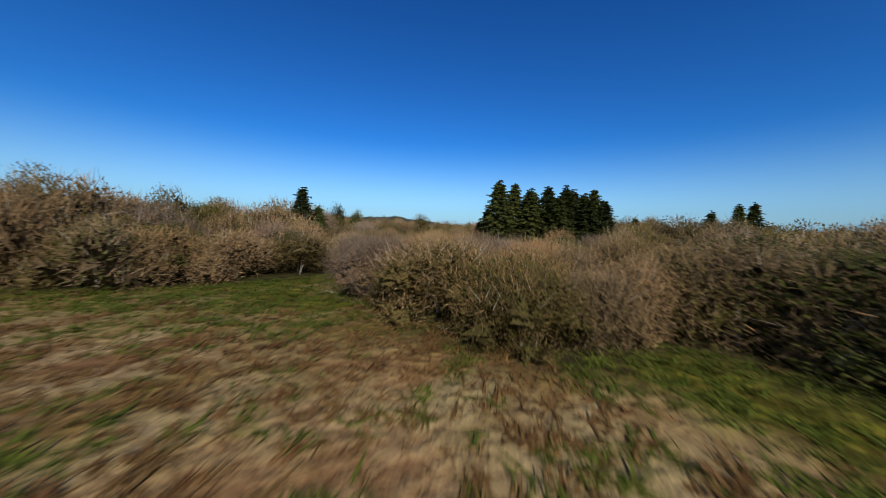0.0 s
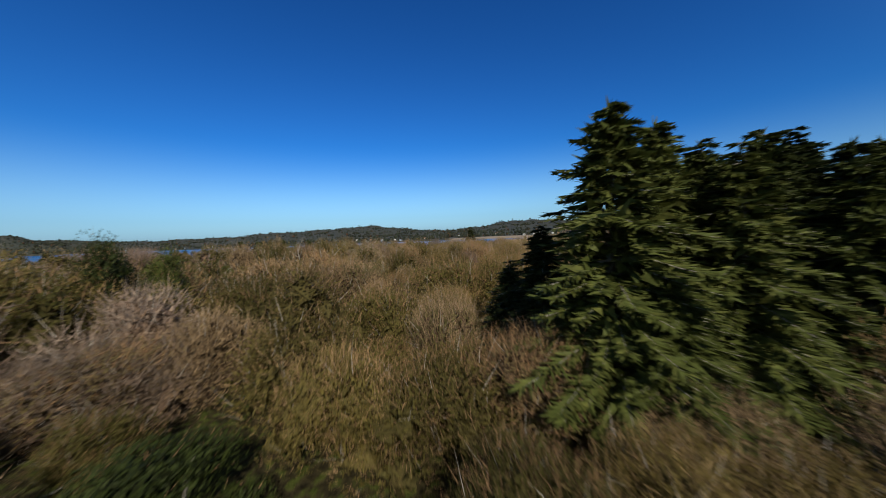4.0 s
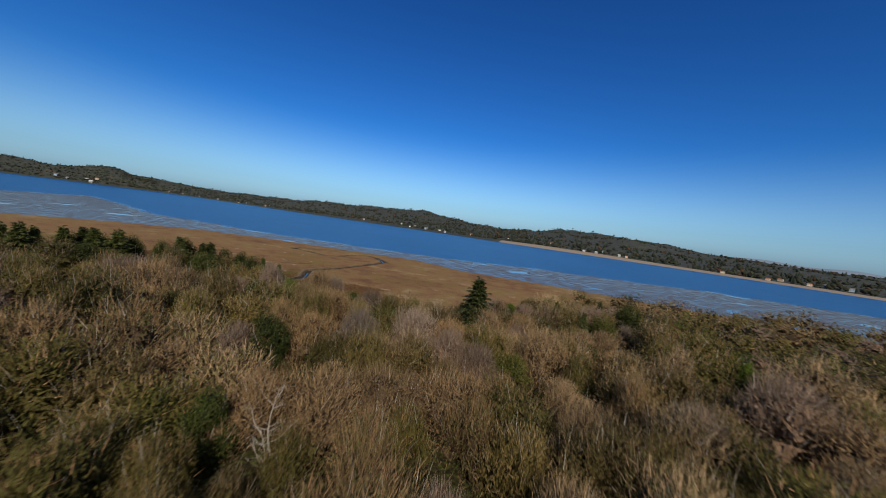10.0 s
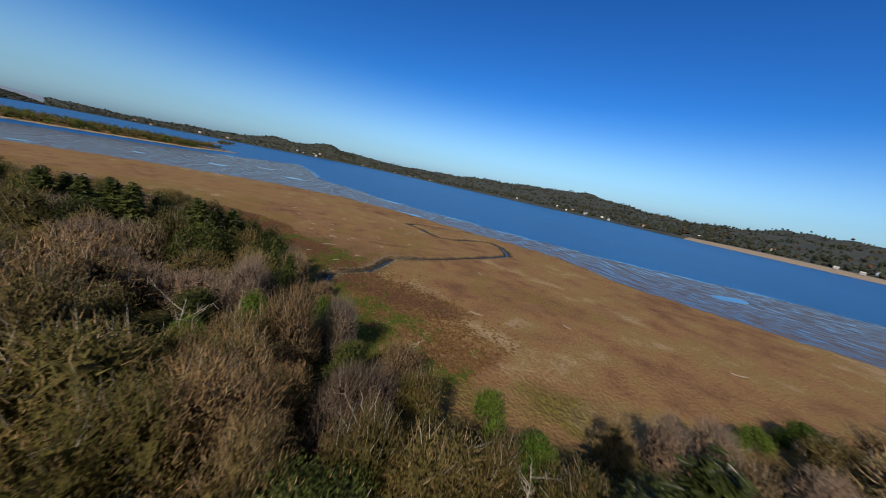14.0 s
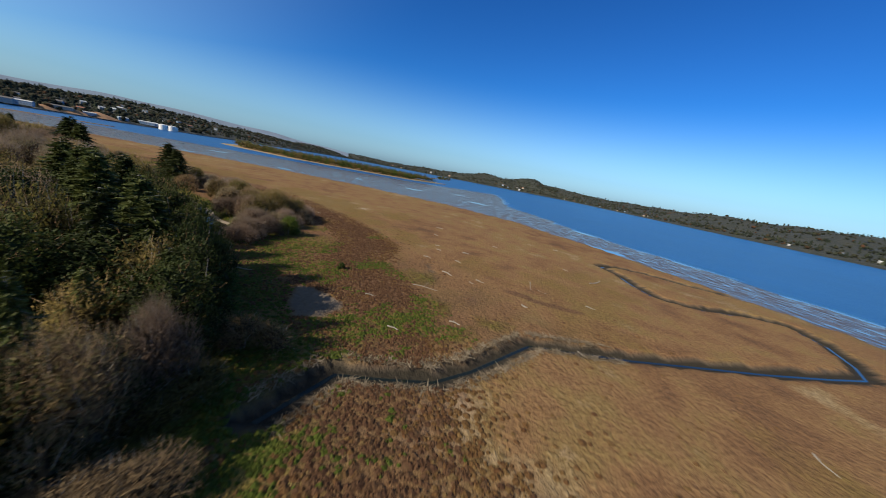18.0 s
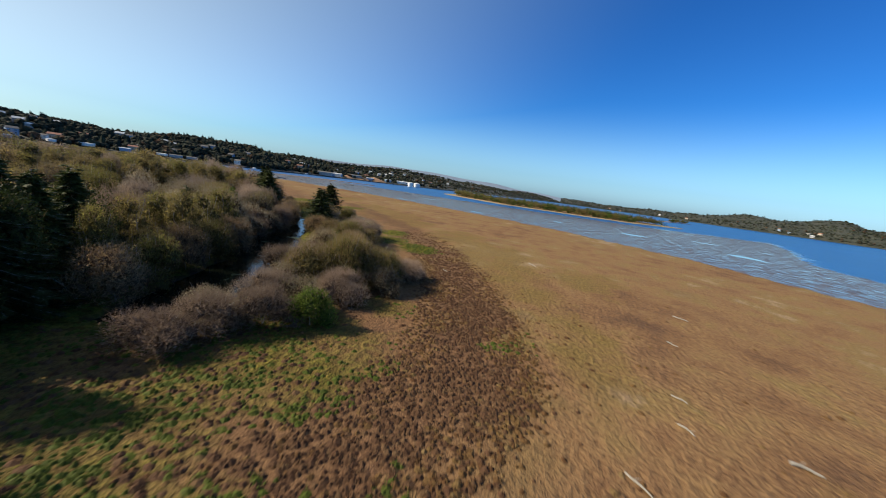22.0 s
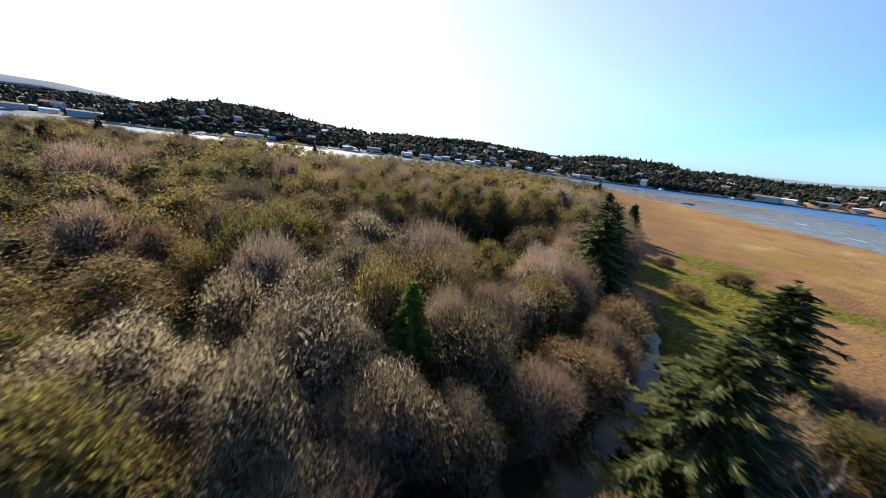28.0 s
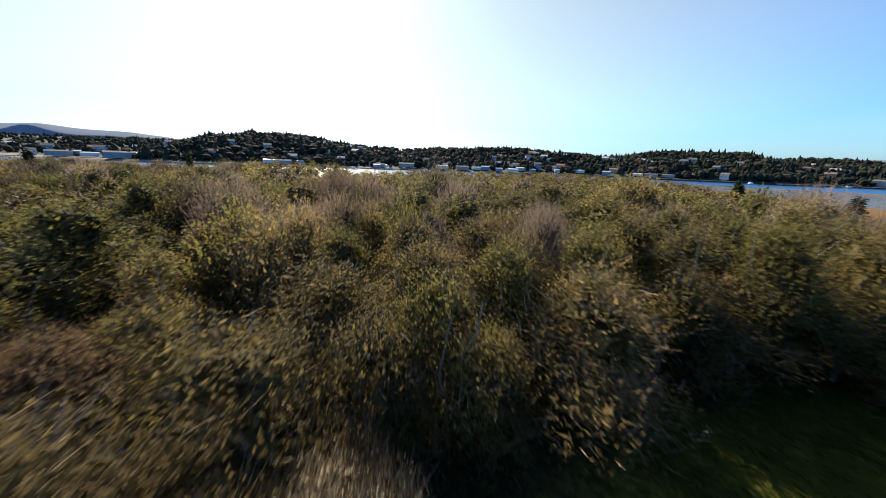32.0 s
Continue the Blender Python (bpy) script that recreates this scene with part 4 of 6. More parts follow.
# ---- willow, alder and other shrubs ----
def crown_parts(rng, height, radius, clumps, twigs, leaves, twig_len, twig_wid, leaf_len, leaf_wid, base=0.0, inner=12, deep=190, deep_len=0.44, lean=0.5, sticks=0):
    """Twig and leaf geometry of a crown made of several rounded clumps; materials 0 twigs, 1 leaves, 2 inner twigs
    darkened for shade.
    """
    h = Heap()
    ang = np.arange(clumps) * 2.4 + rng.uniform(-0.5, 1.1, clumps)
    rad = radius * np.sqrt((np.arange(clumps) + 0.3) / clumps) * rng.uniform(0.58, 0.86, clumps)
    size = radius * rng.uniform(0.34, 0.66, clumps)
    cz = height * (base + (1 - base) * (0.80 - 0.66 * (rad / (0.66 * radius)) ** 1.4 * rng.uniform(0.45, 1.15, clumps)))
    size[0] = radius * 0.5
    tall = rng.uniform(0.9, 1.6, clumps)
    cz = np.clip(cz, size * 0.35 + base * height, height - size * tall)
    cen = np.stack([np.cos(ang) * rad, np.sin(ang) * rad, cz], -1)
    def shell(n, lo, hi=1.0):
        k = rng.choice(clumps, n, p=size**2 / (size**2).sum())
        d = unit(rng.normal(size=(n, 3)) + np.array([0, 0, 0.45]))
        r = size[k] * rng.uniform(lo, hi, n)
        return cen[k] + d * r[:, None] * np.stack([np.ones(n), np.ones(n), tall[k]], -1), d

    # dark heart and inner deep sprays, shade put into their colour; then twigs, leaves
    def spray(n, lo, hi, length, width, tilt, mat):
        k = rng.choice(clumps, n, p=size**2 / (size**2).sum())
        d = unit(rng.normal(size=(n, 3)) + np.array([0, 0, 0.35]))
        p = cen[k] + d * (size[k] * rng.uniform(lo, hi, n))[:, None] * np.stack([np.ones(n), np.ones(n), tall[k]], -1)
        way = unit(unit(np.cross(d, rng.normal(size=(n, 3)))) + d * tilt + np.array([0, 0, tilt * 0.6]))
        long = length * rng.uniform(0.6, 1.2, n)
        h.add(*blades(rng, p - way * (long * 0.4)[:, None], way, long, width * rng.uniform(0.7, 1.2, n), face=d + rng.normal(size=(n, 3)) * 0.35), mat)

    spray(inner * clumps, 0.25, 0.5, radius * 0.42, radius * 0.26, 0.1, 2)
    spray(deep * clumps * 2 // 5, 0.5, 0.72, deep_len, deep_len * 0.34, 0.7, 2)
    spray(deep * clumps * 3 // 5, 0.58, 0.85, deep_len, deep_len * 0.34, 0.7, 1)
    if sticks:
        p, d = shell(sticks, 0.45, 0.9)
        way = unit(d * 0.6 + np.array([0, 0, 0.7]) + rng.normal(size=(sticks, 3)) * 0.25)
        h.add(*blades(rng, p, way, radius * rng.uniform(0.22, 0.5, sticks), radius * rng.uniform(0.006, 0.011, sticks), face=d + rng.normal(size=(sticks, 3)) * 0.5), 3)
    p, d = shell(twigs, 0.58, 0.98)
    way = unit(d * (1 - lean) + np.array([0, 0, lean]) + rng.normal(size=(twigs, 3)) * 0.32)
    h.add(*blades(rng, p, way, twig_len * rng.uniform(0.5, 1.7, twigs), twig_wid * rng.uniform(0.7, 1.4, twigs), face=d + rng.normal(size=(twigs, 3)) * 0.5), 0)
    p, d = shell(leaves, 0.76, 1.06)
    out = unit(d + np.array([0, 0, 0.2]) + rng.normal(size=(leaves, 3)) * 0.34)
    way = unit(np.cross(out, rng.normal(size=(leaves, 3))) + d * 0.45 + np.array([0, 0, 0.4]))
    h.add(*blades(rng, p, way, leaf_len * rng.uniform(0.6, 1.3, leaves), leaf_wid * rng.uniform(0.7, 1.2, leaves), face=out), 1)
    return h


def stem_mesh(name, rng, height, radius, thick, mat):
    a, lean = rng.uniform(0, 6.28), rng.uniform(0.15, 0.75) * radius
    t = np.linspace(0, 1, 7)
    pts = np.stack([np.cos(a) * lean * t**1.4, np.sin(a) * lean * t**1.4, height * rng.uniform(0.7, 0.93) * t - 0.3], -1) + rng.normal(size=(7, 3)) * 0.02 * height * t[:, None]
    v, q, c = tube(pts, thick * (1 - 0.8 * t), 6)
    return Heap().add(v, q).mesh(name, [mat], soft=True)


def shrub_proto(name, seed, label, category, group, mats, height, radius, clumps, twigs, leaves, twig_len, twig_wid, leaf_len, leaf_wid, stems=2, thick=0.07, **more):
    rng = np.random.RandomState(seed)
    top = thing(name, label, category, group)
    for n in range(stems):
        part("stem", stem_mesh(name + "_stem", rng, height, radius, thick, bark_mat), top, "" if n else "slender grey-brown stem")
    part("crown", crown_parts(rng, height, radius, clumps, twigs, leaves, twig_len, twig_wid, leaf_len, leaf_wid, sticks=0 if name in ("green_shrub", "evergreen_tree") else 80, **more).mesh(name + "_crown", mats + [dead_mat]), top)
    return top


def light_proto(seed, clumps, twigs, leaves, twig_len, twig_wid, leaf_len, leaf_wid, mats=(0, 1, 7), **more):
    """The same kind of crown with fewer pieces, one unit high and wide, to be joined as stuff."""
    h = crown_parts(np.random.RandomState(seed), 1.0, 0.5, clumps, twigs, leaves, twig_len, twig_wid, leaf_len, leaf_wid, **more)
    order = [i for size in (3, 4) for i, a in enumerate(h.f) if a.shape[1] == size]
    mid = np.concatenate([h.m[i] for i in order])
    return np.concatenate(h.v), [h.f[i] for i in order], np.array(mats)[mid]


def canopy(x, y):
    """Height of the scrub over the marsh, in metres, over the plan."""
    u, v = x / K, y / K
    h = 4.0 + 3.1 * smooth(v, -30, 30) - 1.3 * smooth(v, 80, 105)
    h = h + 4.4 * smooth(-u, 12, 34) * smooth(-v, -8, 14) * smooth(u, -75, -55)
    h = h + 1.7 * smooth(-u, 18, 38) * smooth(v, 0, 30) * smooth(-v, -100, -75)
    h = h + 2.2 * smooth(u, 14, 40)
    west = 6.8 + 2.6 * smooth(-v, -48, -18) - 4.2 * smooth(-v, -5, 70)
    return K * (h + (west - h) * smooth(-u, 58, 80)) * (1 + 0.13 * wobble(x, y, 34, 51))


def spread(n_try, box, gap, seed, ok):
    """Random places at least gap(x, y) apart."""
    r = np.random.RandomState(seed)
    cell, taken, out = 3.0, {}, []
    for x, y in zip(r.uniform(box[0], box[1], n_try), r.uniform(box[2], box[3], n_try)):
        g = gap(x, y)
        i, j, k = int(x // cell), int(y // cell), int(g // cell) + 1
        if any((x - a) ** 2 + (y - b) ** 2 < g * g for p in range(i - k, i + k + 1) for q in range(j - k, j + k + 1) for a, b in taken.get((p, q), ())):
            continue
        taken.setdefault((i, j), []).append((x, y))
        out.append((x, y))
    return np.array(out)


# the stretch of the plan that is passed close by
ROUTE = grid([(5, -70), (3, -36), (0, -10), (3, 25), (5, 50), (0, 76), (-12, 98), (-25, 110), (-42, 121), (-62, 125), (-82, 122), (-98, 113), (-108, 100), (-112, 86), (-111, 62), (-109, 40)])


def gap_at(x, y):
    d = float(seg_dist(np.array([x]), np.array([y]), ROUTE)[0])
    return (5.4 if x < -62 * K else 5.2) + 4.4 * min(max(d - 28, 0) / 110, 1.0)


spots = spread(42000, (-255 * K, 330 * K, -205 * K, 165 * K), gap_at, 61, None)
sx, sy = spots.T
fits = (signed(sx, sy, THICKET) > -0.4) & (signed(sx, sy, MEADOW) < -2.6) & (signed(sx, sy, CLEARING) < -1.5) & (signed(sx, sy, GLADE) < -1) & (signed(sx, sy, LAND) > 3)
thin = wobble(sx, sy, 19, 62) + np.random.RandomState(63).uniform(-0.6, 0.6, len(sx)) > -1.25
hollow = np.hypot(sx - 16.5 * K, (sy - 30.5 * K) * 0.8) > 6.0
spots = spots[fits & thin & hollow]
sx, sy = spots.T
near = seg_dist(sx, sy, ROUTE)
rank = np.argsort(near)
sr = np.random.RandomState(64)
kind_noise = wobble(sx, sy, 45, 65) + sr.uniform(-0.55, 0.55, len(sx)) - 0.3 * smooth(sy, -20 * K, 0) * smooth(-sy, -75 * K, -50 * K) * smooth(sx, -45 * K, -25 * K)
tall = canopy(sx, sy) * (1.10 - 0.42 * sr.uniform(0, 1, len(sx)) ** 1.3) * (1 - 0.2 * (signed(sx, sy, THICKET) < 3) * (sx > -60 * K))
forest = (sx < -62 * K) & (sy < 88 * K)

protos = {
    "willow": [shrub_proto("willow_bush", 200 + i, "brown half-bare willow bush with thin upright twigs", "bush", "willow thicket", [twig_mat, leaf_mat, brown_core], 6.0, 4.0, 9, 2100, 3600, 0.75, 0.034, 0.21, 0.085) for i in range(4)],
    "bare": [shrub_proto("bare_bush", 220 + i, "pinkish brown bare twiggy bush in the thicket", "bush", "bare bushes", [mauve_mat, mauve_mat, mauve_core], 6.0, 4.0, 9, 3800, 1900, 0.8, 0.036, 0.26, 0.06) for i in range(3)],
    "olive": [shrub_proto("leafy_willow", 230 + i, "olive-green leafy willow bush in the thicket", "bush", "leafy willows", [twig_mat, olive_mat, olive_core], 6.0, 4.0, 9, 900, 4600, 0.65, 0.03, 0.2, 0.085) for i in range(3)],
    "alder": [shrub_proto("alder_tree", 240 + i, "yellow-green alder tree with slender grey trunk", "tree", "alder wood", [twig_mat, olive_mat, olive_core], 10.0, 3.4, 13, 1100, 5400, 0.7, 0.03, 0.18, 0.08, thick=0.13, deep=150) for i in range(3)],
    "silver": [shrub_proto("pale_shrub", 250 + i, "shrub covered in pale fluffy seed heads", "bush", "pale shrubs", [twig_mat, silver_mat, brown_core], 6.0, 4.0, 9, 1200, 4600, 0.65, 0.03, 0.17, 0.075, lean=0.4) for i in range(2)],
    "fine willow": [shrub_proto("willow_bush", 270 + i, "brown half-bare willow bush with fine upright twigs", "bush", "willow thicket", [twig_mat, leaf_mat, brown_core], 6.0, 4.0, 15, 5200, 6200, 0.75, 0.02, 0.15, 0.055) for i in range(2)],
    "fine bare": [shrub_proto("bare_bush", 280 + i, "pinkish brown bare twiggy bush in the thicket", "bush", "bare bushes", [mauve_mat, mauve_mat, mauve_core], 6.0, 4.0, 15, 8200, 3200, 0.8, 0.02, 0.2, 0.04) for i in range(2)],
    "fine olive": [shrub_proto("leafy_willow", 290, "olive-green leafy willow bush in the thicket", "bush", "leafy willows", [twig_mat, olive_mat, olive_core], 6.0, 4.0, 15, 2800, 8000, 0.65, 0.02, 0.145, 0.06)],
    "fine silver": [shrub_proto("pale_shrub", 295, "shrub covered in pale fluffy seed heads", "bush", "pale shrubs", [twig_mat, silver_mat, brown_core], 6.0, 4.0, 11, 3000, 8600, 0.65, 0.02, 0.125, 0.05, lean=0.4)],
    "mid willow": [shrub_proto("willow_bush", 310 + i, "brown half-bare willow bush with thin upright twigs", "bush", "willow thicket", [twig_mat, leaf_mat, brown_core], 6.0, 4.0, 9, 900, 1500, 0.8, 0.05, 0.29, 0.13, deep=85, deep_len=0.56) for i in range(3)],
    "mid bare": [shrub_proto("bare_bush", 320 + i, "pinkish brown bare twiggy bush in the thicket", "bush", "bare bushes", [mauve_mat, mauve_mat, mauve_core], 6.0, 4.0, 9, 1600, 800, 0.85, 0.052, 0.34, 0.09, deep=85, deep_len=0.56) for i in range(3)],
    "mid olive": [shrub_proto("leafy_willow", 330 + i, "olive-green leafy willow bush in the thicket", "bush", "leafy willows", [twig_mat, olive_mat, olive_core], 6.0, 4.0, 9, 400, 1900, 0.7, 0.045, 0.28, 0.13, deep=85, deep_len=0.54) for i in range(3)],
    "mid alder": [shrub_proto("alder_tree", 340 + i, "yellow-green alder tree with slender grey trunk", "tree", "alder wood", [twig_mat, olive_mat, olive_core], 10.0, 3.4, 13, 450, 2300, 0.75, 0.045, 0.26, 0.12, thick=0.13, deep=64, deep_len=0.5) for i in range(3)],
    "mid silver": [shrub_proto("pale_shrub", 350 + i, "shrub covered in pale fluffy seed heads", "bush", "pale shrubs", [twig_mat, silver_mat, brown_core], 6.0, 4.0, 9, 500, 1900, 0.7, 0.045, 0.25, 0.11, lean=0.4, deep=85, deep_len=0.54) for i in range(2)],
    "dark": [shrub_proto("evergreen_tree", 360 + i, "dark green leafy evergreen tree in the scrub, partly standing in for shade", "tree", "evergreen trees", [twig_mat, dark_mat, dark_core], 8.0, 3.4, 11, 250, 4600, 0.5, 0.035, 0.22, 0.11, thick=0.12, deep=170) for i in range(3)],
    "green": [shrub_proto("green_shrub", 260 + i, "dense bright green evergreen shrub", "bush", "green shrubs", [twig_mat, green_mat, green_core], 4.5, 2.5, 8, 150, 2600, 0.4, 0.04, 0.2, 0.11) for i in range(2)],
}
PROTO_H = {"willow": 6.0, "bare": 6.0, "olive": 6.0, "alder": 10.0, "silver": 6.0, "green": 4.5, "dark": 8.0}
PROTO_R = {"willow": 4.0, "bare": 4.0, "olive": 4.0, "alder": 3.4, "silver": 4.0, "green": 2.5, "dark": 3.4}
for key in ("willow", "bare", "olive", "alder", "silver"):
    PROTO_H["fine " + key] = PROTO_H["mid " + key] = PROTO_H[key]
    PROTO_R["fine " + key] = PROTO_R["mid " + key] = PROTO_R[key]
used = {}


def plant_at(kind, x, y, height, radius, rng, name=""):
    """Stands a shrub of a kind on the ground: the first one is the prototype itself, later ones are copies."""
    if (y < 30 * K or x < -95 * K) and "fine " + kind in protos and float(seg_dist(np.array([x]), np.array([y]), ROUTE)[0]) < 9:
        kind = "fine " + kind
    k = used.get(kind, 0)
    used[kind] = k + 1
    first = protos[kind][k % len(protos[kind])]
    m = Matrix.LocRotScale((x, y, gz(x, y) - 0.05), Euler((0, 0, rng.uniform(0, 6.28))), (radius / PROTO_R[kind] * rng.uniform(0.86, 1.2), radius / PROTO_R[kind] * rng.uniform(0.86, 1.2), height / PROTO_H[kind]))
    if k < len(protos[kind]):
        first.matrix_world = m
        return first
    twin = copy_thing(first, m)
    twin.matrix_basis = m
    return twin


def kind_of(i):
    n, u = kind_noise[i], sr.uniform()
    if forest[i]:
        pale = sy[i] > 48 * K and u < (0.12 if sx[i] > -98 * K else 0.6 if sy[i] > 66 * K else 0.25)
        return "silver" if pale else ("bare" if n > 0.42 else ("alder" if n > -0.3 else ("olive" if n > -0.55 else "willow")))
    if u < 0.10:
        return "green" if u < 0.035 else "dark"
    return "bare" if n > 0.5 else ("olive" if n < -0.08 else "willow")


kinds = np.array([kind_of(i) for i in range(len(sx))])
rim = signed(sx, sy, THICKET)
for u, v in ((4.2, 27.7), (-5.2, 26.0), (3.2, 22.2), (-10.0, 24.5), (12.5, 23.0), (-9.0, 33.0)):
    kinds[np.hypot(sx - u * K, sy - v * K) < 4.6] = "olive"
kinds[(kinds == "bare") & (np.hypot(sx + 117 * K, sy - 34.5 * K) < 9)] = "alder"
for u, v in ((20.5, 29.0), (22.0, 33.0)):
    kinds[np.hypot(sx - u * K, sy - v * K) < 5.0] = "dark"
# shaded north side: a third become dark trees, shade put into leaf colour
shady = (sx < -26 * K) & (sx > -95 * K) & (sy > 80 * K)
kinds[shady & (rim > 4) & (rim < 20) & (np.random.RandomState(66).uniform(size=len(sx)) < 0.33)] = "dark"
tall = tall * np.where(shady & (rim < 4), 0.5, np.where(shady & (rim < 20), 1.22, 1.0))
close = rank[:285]
for i in close:
    wide = (2.6 if kinds[i] == "green" else np.clip(tall[i] * 0.47, 3.1, 4.3) * sr.uniform(0.72, 1.25) * (1.3 if sy[i] < 20 * K else 1.08))
    plant_at(kinds[i], sx[i], sy[i], tall[i] * (0.7 if kinds[i] == "green" else 1.0), wide, sr)
MIDWAY = 285 + 520
for i in rank[285:MIDWAY]:
    wide = (2.8 if kinds[i] == "green" else np.clip(tall[i] * 0.49, 3.3, 4.6) * sr.uniform(0.75, 1.3) * (1.3 if sy[i] < 20 * K else 1.08))
    plant_at(kinds[i] if kinds[i] in ("green", "dark") else "mid " + kinds[i], sx[i], sy[i], tall[i] * (0.7 if kinds[i] == "green" else 1.0), wide, sr)

# material numbers: twigs, leaves, heart in its shade-dark colour
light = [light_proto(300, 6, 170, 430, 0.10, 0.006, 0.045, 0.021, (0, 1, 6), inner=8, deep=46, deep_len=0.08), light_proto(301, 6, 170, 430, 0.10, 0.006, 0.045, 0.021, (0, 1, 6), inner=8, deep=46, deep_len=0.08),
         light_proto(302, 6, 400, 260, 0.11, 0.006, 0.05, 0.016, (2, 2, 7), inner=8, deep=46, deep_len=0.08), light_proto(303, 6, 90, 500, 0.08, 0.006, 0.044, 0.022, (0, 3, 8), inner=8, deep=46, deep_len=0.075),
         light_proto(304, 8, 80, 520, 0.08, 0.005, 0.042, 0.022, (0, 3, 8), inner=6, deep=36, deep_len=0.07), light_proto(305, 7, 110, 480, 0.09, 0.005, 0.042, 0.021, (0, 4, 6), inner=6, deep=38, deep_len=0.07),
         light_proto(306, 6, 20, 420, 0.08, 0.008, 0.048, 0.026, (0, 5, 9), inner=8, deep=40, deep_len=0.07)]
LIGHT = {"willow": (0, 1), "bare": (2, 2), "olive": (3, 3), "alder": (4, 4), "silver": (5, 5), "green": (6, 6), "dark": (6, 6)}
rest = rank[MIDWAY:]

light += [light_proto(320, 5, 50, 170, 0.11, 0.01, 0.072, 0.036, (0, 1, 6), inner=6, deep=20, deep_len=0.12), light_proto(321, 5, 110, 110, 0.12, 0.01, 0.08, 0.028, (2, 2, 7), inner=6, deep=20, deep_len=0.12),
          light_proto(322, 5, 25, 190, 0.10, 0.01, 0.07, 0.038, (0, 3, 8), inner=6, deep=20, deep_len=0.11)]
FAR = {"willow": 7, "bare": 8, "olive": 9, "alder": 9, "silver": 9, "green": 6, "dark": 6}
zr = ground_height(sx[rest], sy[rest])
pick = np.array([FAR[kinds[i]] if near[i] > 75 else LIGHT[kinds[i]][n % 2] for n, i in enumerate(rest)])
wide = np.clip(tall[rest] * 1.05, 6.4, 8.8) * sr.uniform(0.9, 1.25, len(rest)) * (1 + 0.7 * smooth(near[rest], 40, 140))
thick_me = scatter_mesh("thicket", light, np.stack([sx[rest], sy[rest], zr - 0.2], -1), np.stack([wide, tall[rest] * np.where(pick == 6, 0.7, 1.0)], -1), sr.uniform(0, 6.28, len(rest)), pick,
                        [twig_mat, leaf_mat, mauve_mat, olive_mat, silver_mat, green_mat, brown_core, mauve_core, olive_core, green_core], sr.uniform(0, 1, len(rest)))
tagged(new("thicket", thick_me), "dense thicket of brown and olive willow and alder scrub", "thicket", kind="stuff")

# island scrub
light += [light_proto(330, 5, 8, 150, 0.10, 0.014, 0.09, 0.05, (0, 3, 8), inner=6, deep=10, deep_len=0.14), light_proto(331, 5, 4, 150, 0.10, 0.014, 0.09, 0.05, (0, 5, 9), inner=6, deep=10, deep_len=0.14)]
ir = np.random.RandomState(70)
ip = spread(9000, (-640 * K, -470 * K, -50 * K, 250 * K), lambda x, y: 7.5, 71, None)
reach = signed(ip[:, 0], ip[:, 1], ISLAND) + 8 * wobble(ip[:, 0], ip[:, 1], 40, 72)
ip = ip[(reach > 14 * K) & (reach < 60 * K) & (ip[:, 0] > -600 * K)]
fp = np.stack([np.linspace(-1085, -960, 26) * K, np.interp(np.linspace(-1085, -960, 26) * K, [-1090 * K, -960 * K], [414 * K, 345 * K])], -1) + ir.normal(size=(26, 2)) * 4
ip = np.r_[ip, fp]
isle_me = scatter_mesh("island_scrub", light, np.c_[ip, np.zeros(len(ip)) - 0.3], np.stack([ir.uniform(10, 17, len(ip)), ir.uniform(7.5, 13.5, len(ip))], -1), ir.uniform(0, 6, len(ip)), ir.choice([10, 10, 11], len(ip)),
                       [twig_mat, leaf_mat, mauve_mat, olive_mat, silver_mat, green_mat, brown_core, mauve_core, olive_core, green_core], ir.uniform(0, 1, len(ip)))
tagged(new("island_scrub", isle_me), "olive and brown scrub on the low island", "scrub", kind="stuff")

# single shrubs on the strip between pond and marsh: plan x, y, kind, height m, radius m
STRIP = [(-83.5, 102.5, "bare", 3.6, 3.0), (-86, 103, "bare", 4.4, 3.4), (-89.5, 104.5, "bare", 4.6, 3.4), (-93, 105, "silver", 4.6, 3.2), (-97, 106, "bare", 4.6, 3.4), (-91.4, 107.4, "green", 4.6, 2.2), (-87.5, 101.5, "silver", 4.2, 3.2), (-92, 102, "bare", 4.8, 3.4), (-108, 97.5, "olive", 5.8, 3.8), (-110, 93, "silver", 5.8, 3.4),
         (-101.3, 103, "olive", 8.4, 4.0), (-104, 106, "olive", 6.4, 3.6), (-105, 101, "olive", 7.4, 3.8), (-99.5, 99.5, "bare", 6.2, 3.6), (-95, 101, "silver", 4.8, 3.2), (-102, 107.5, "silver", 4.2, 3.0)]
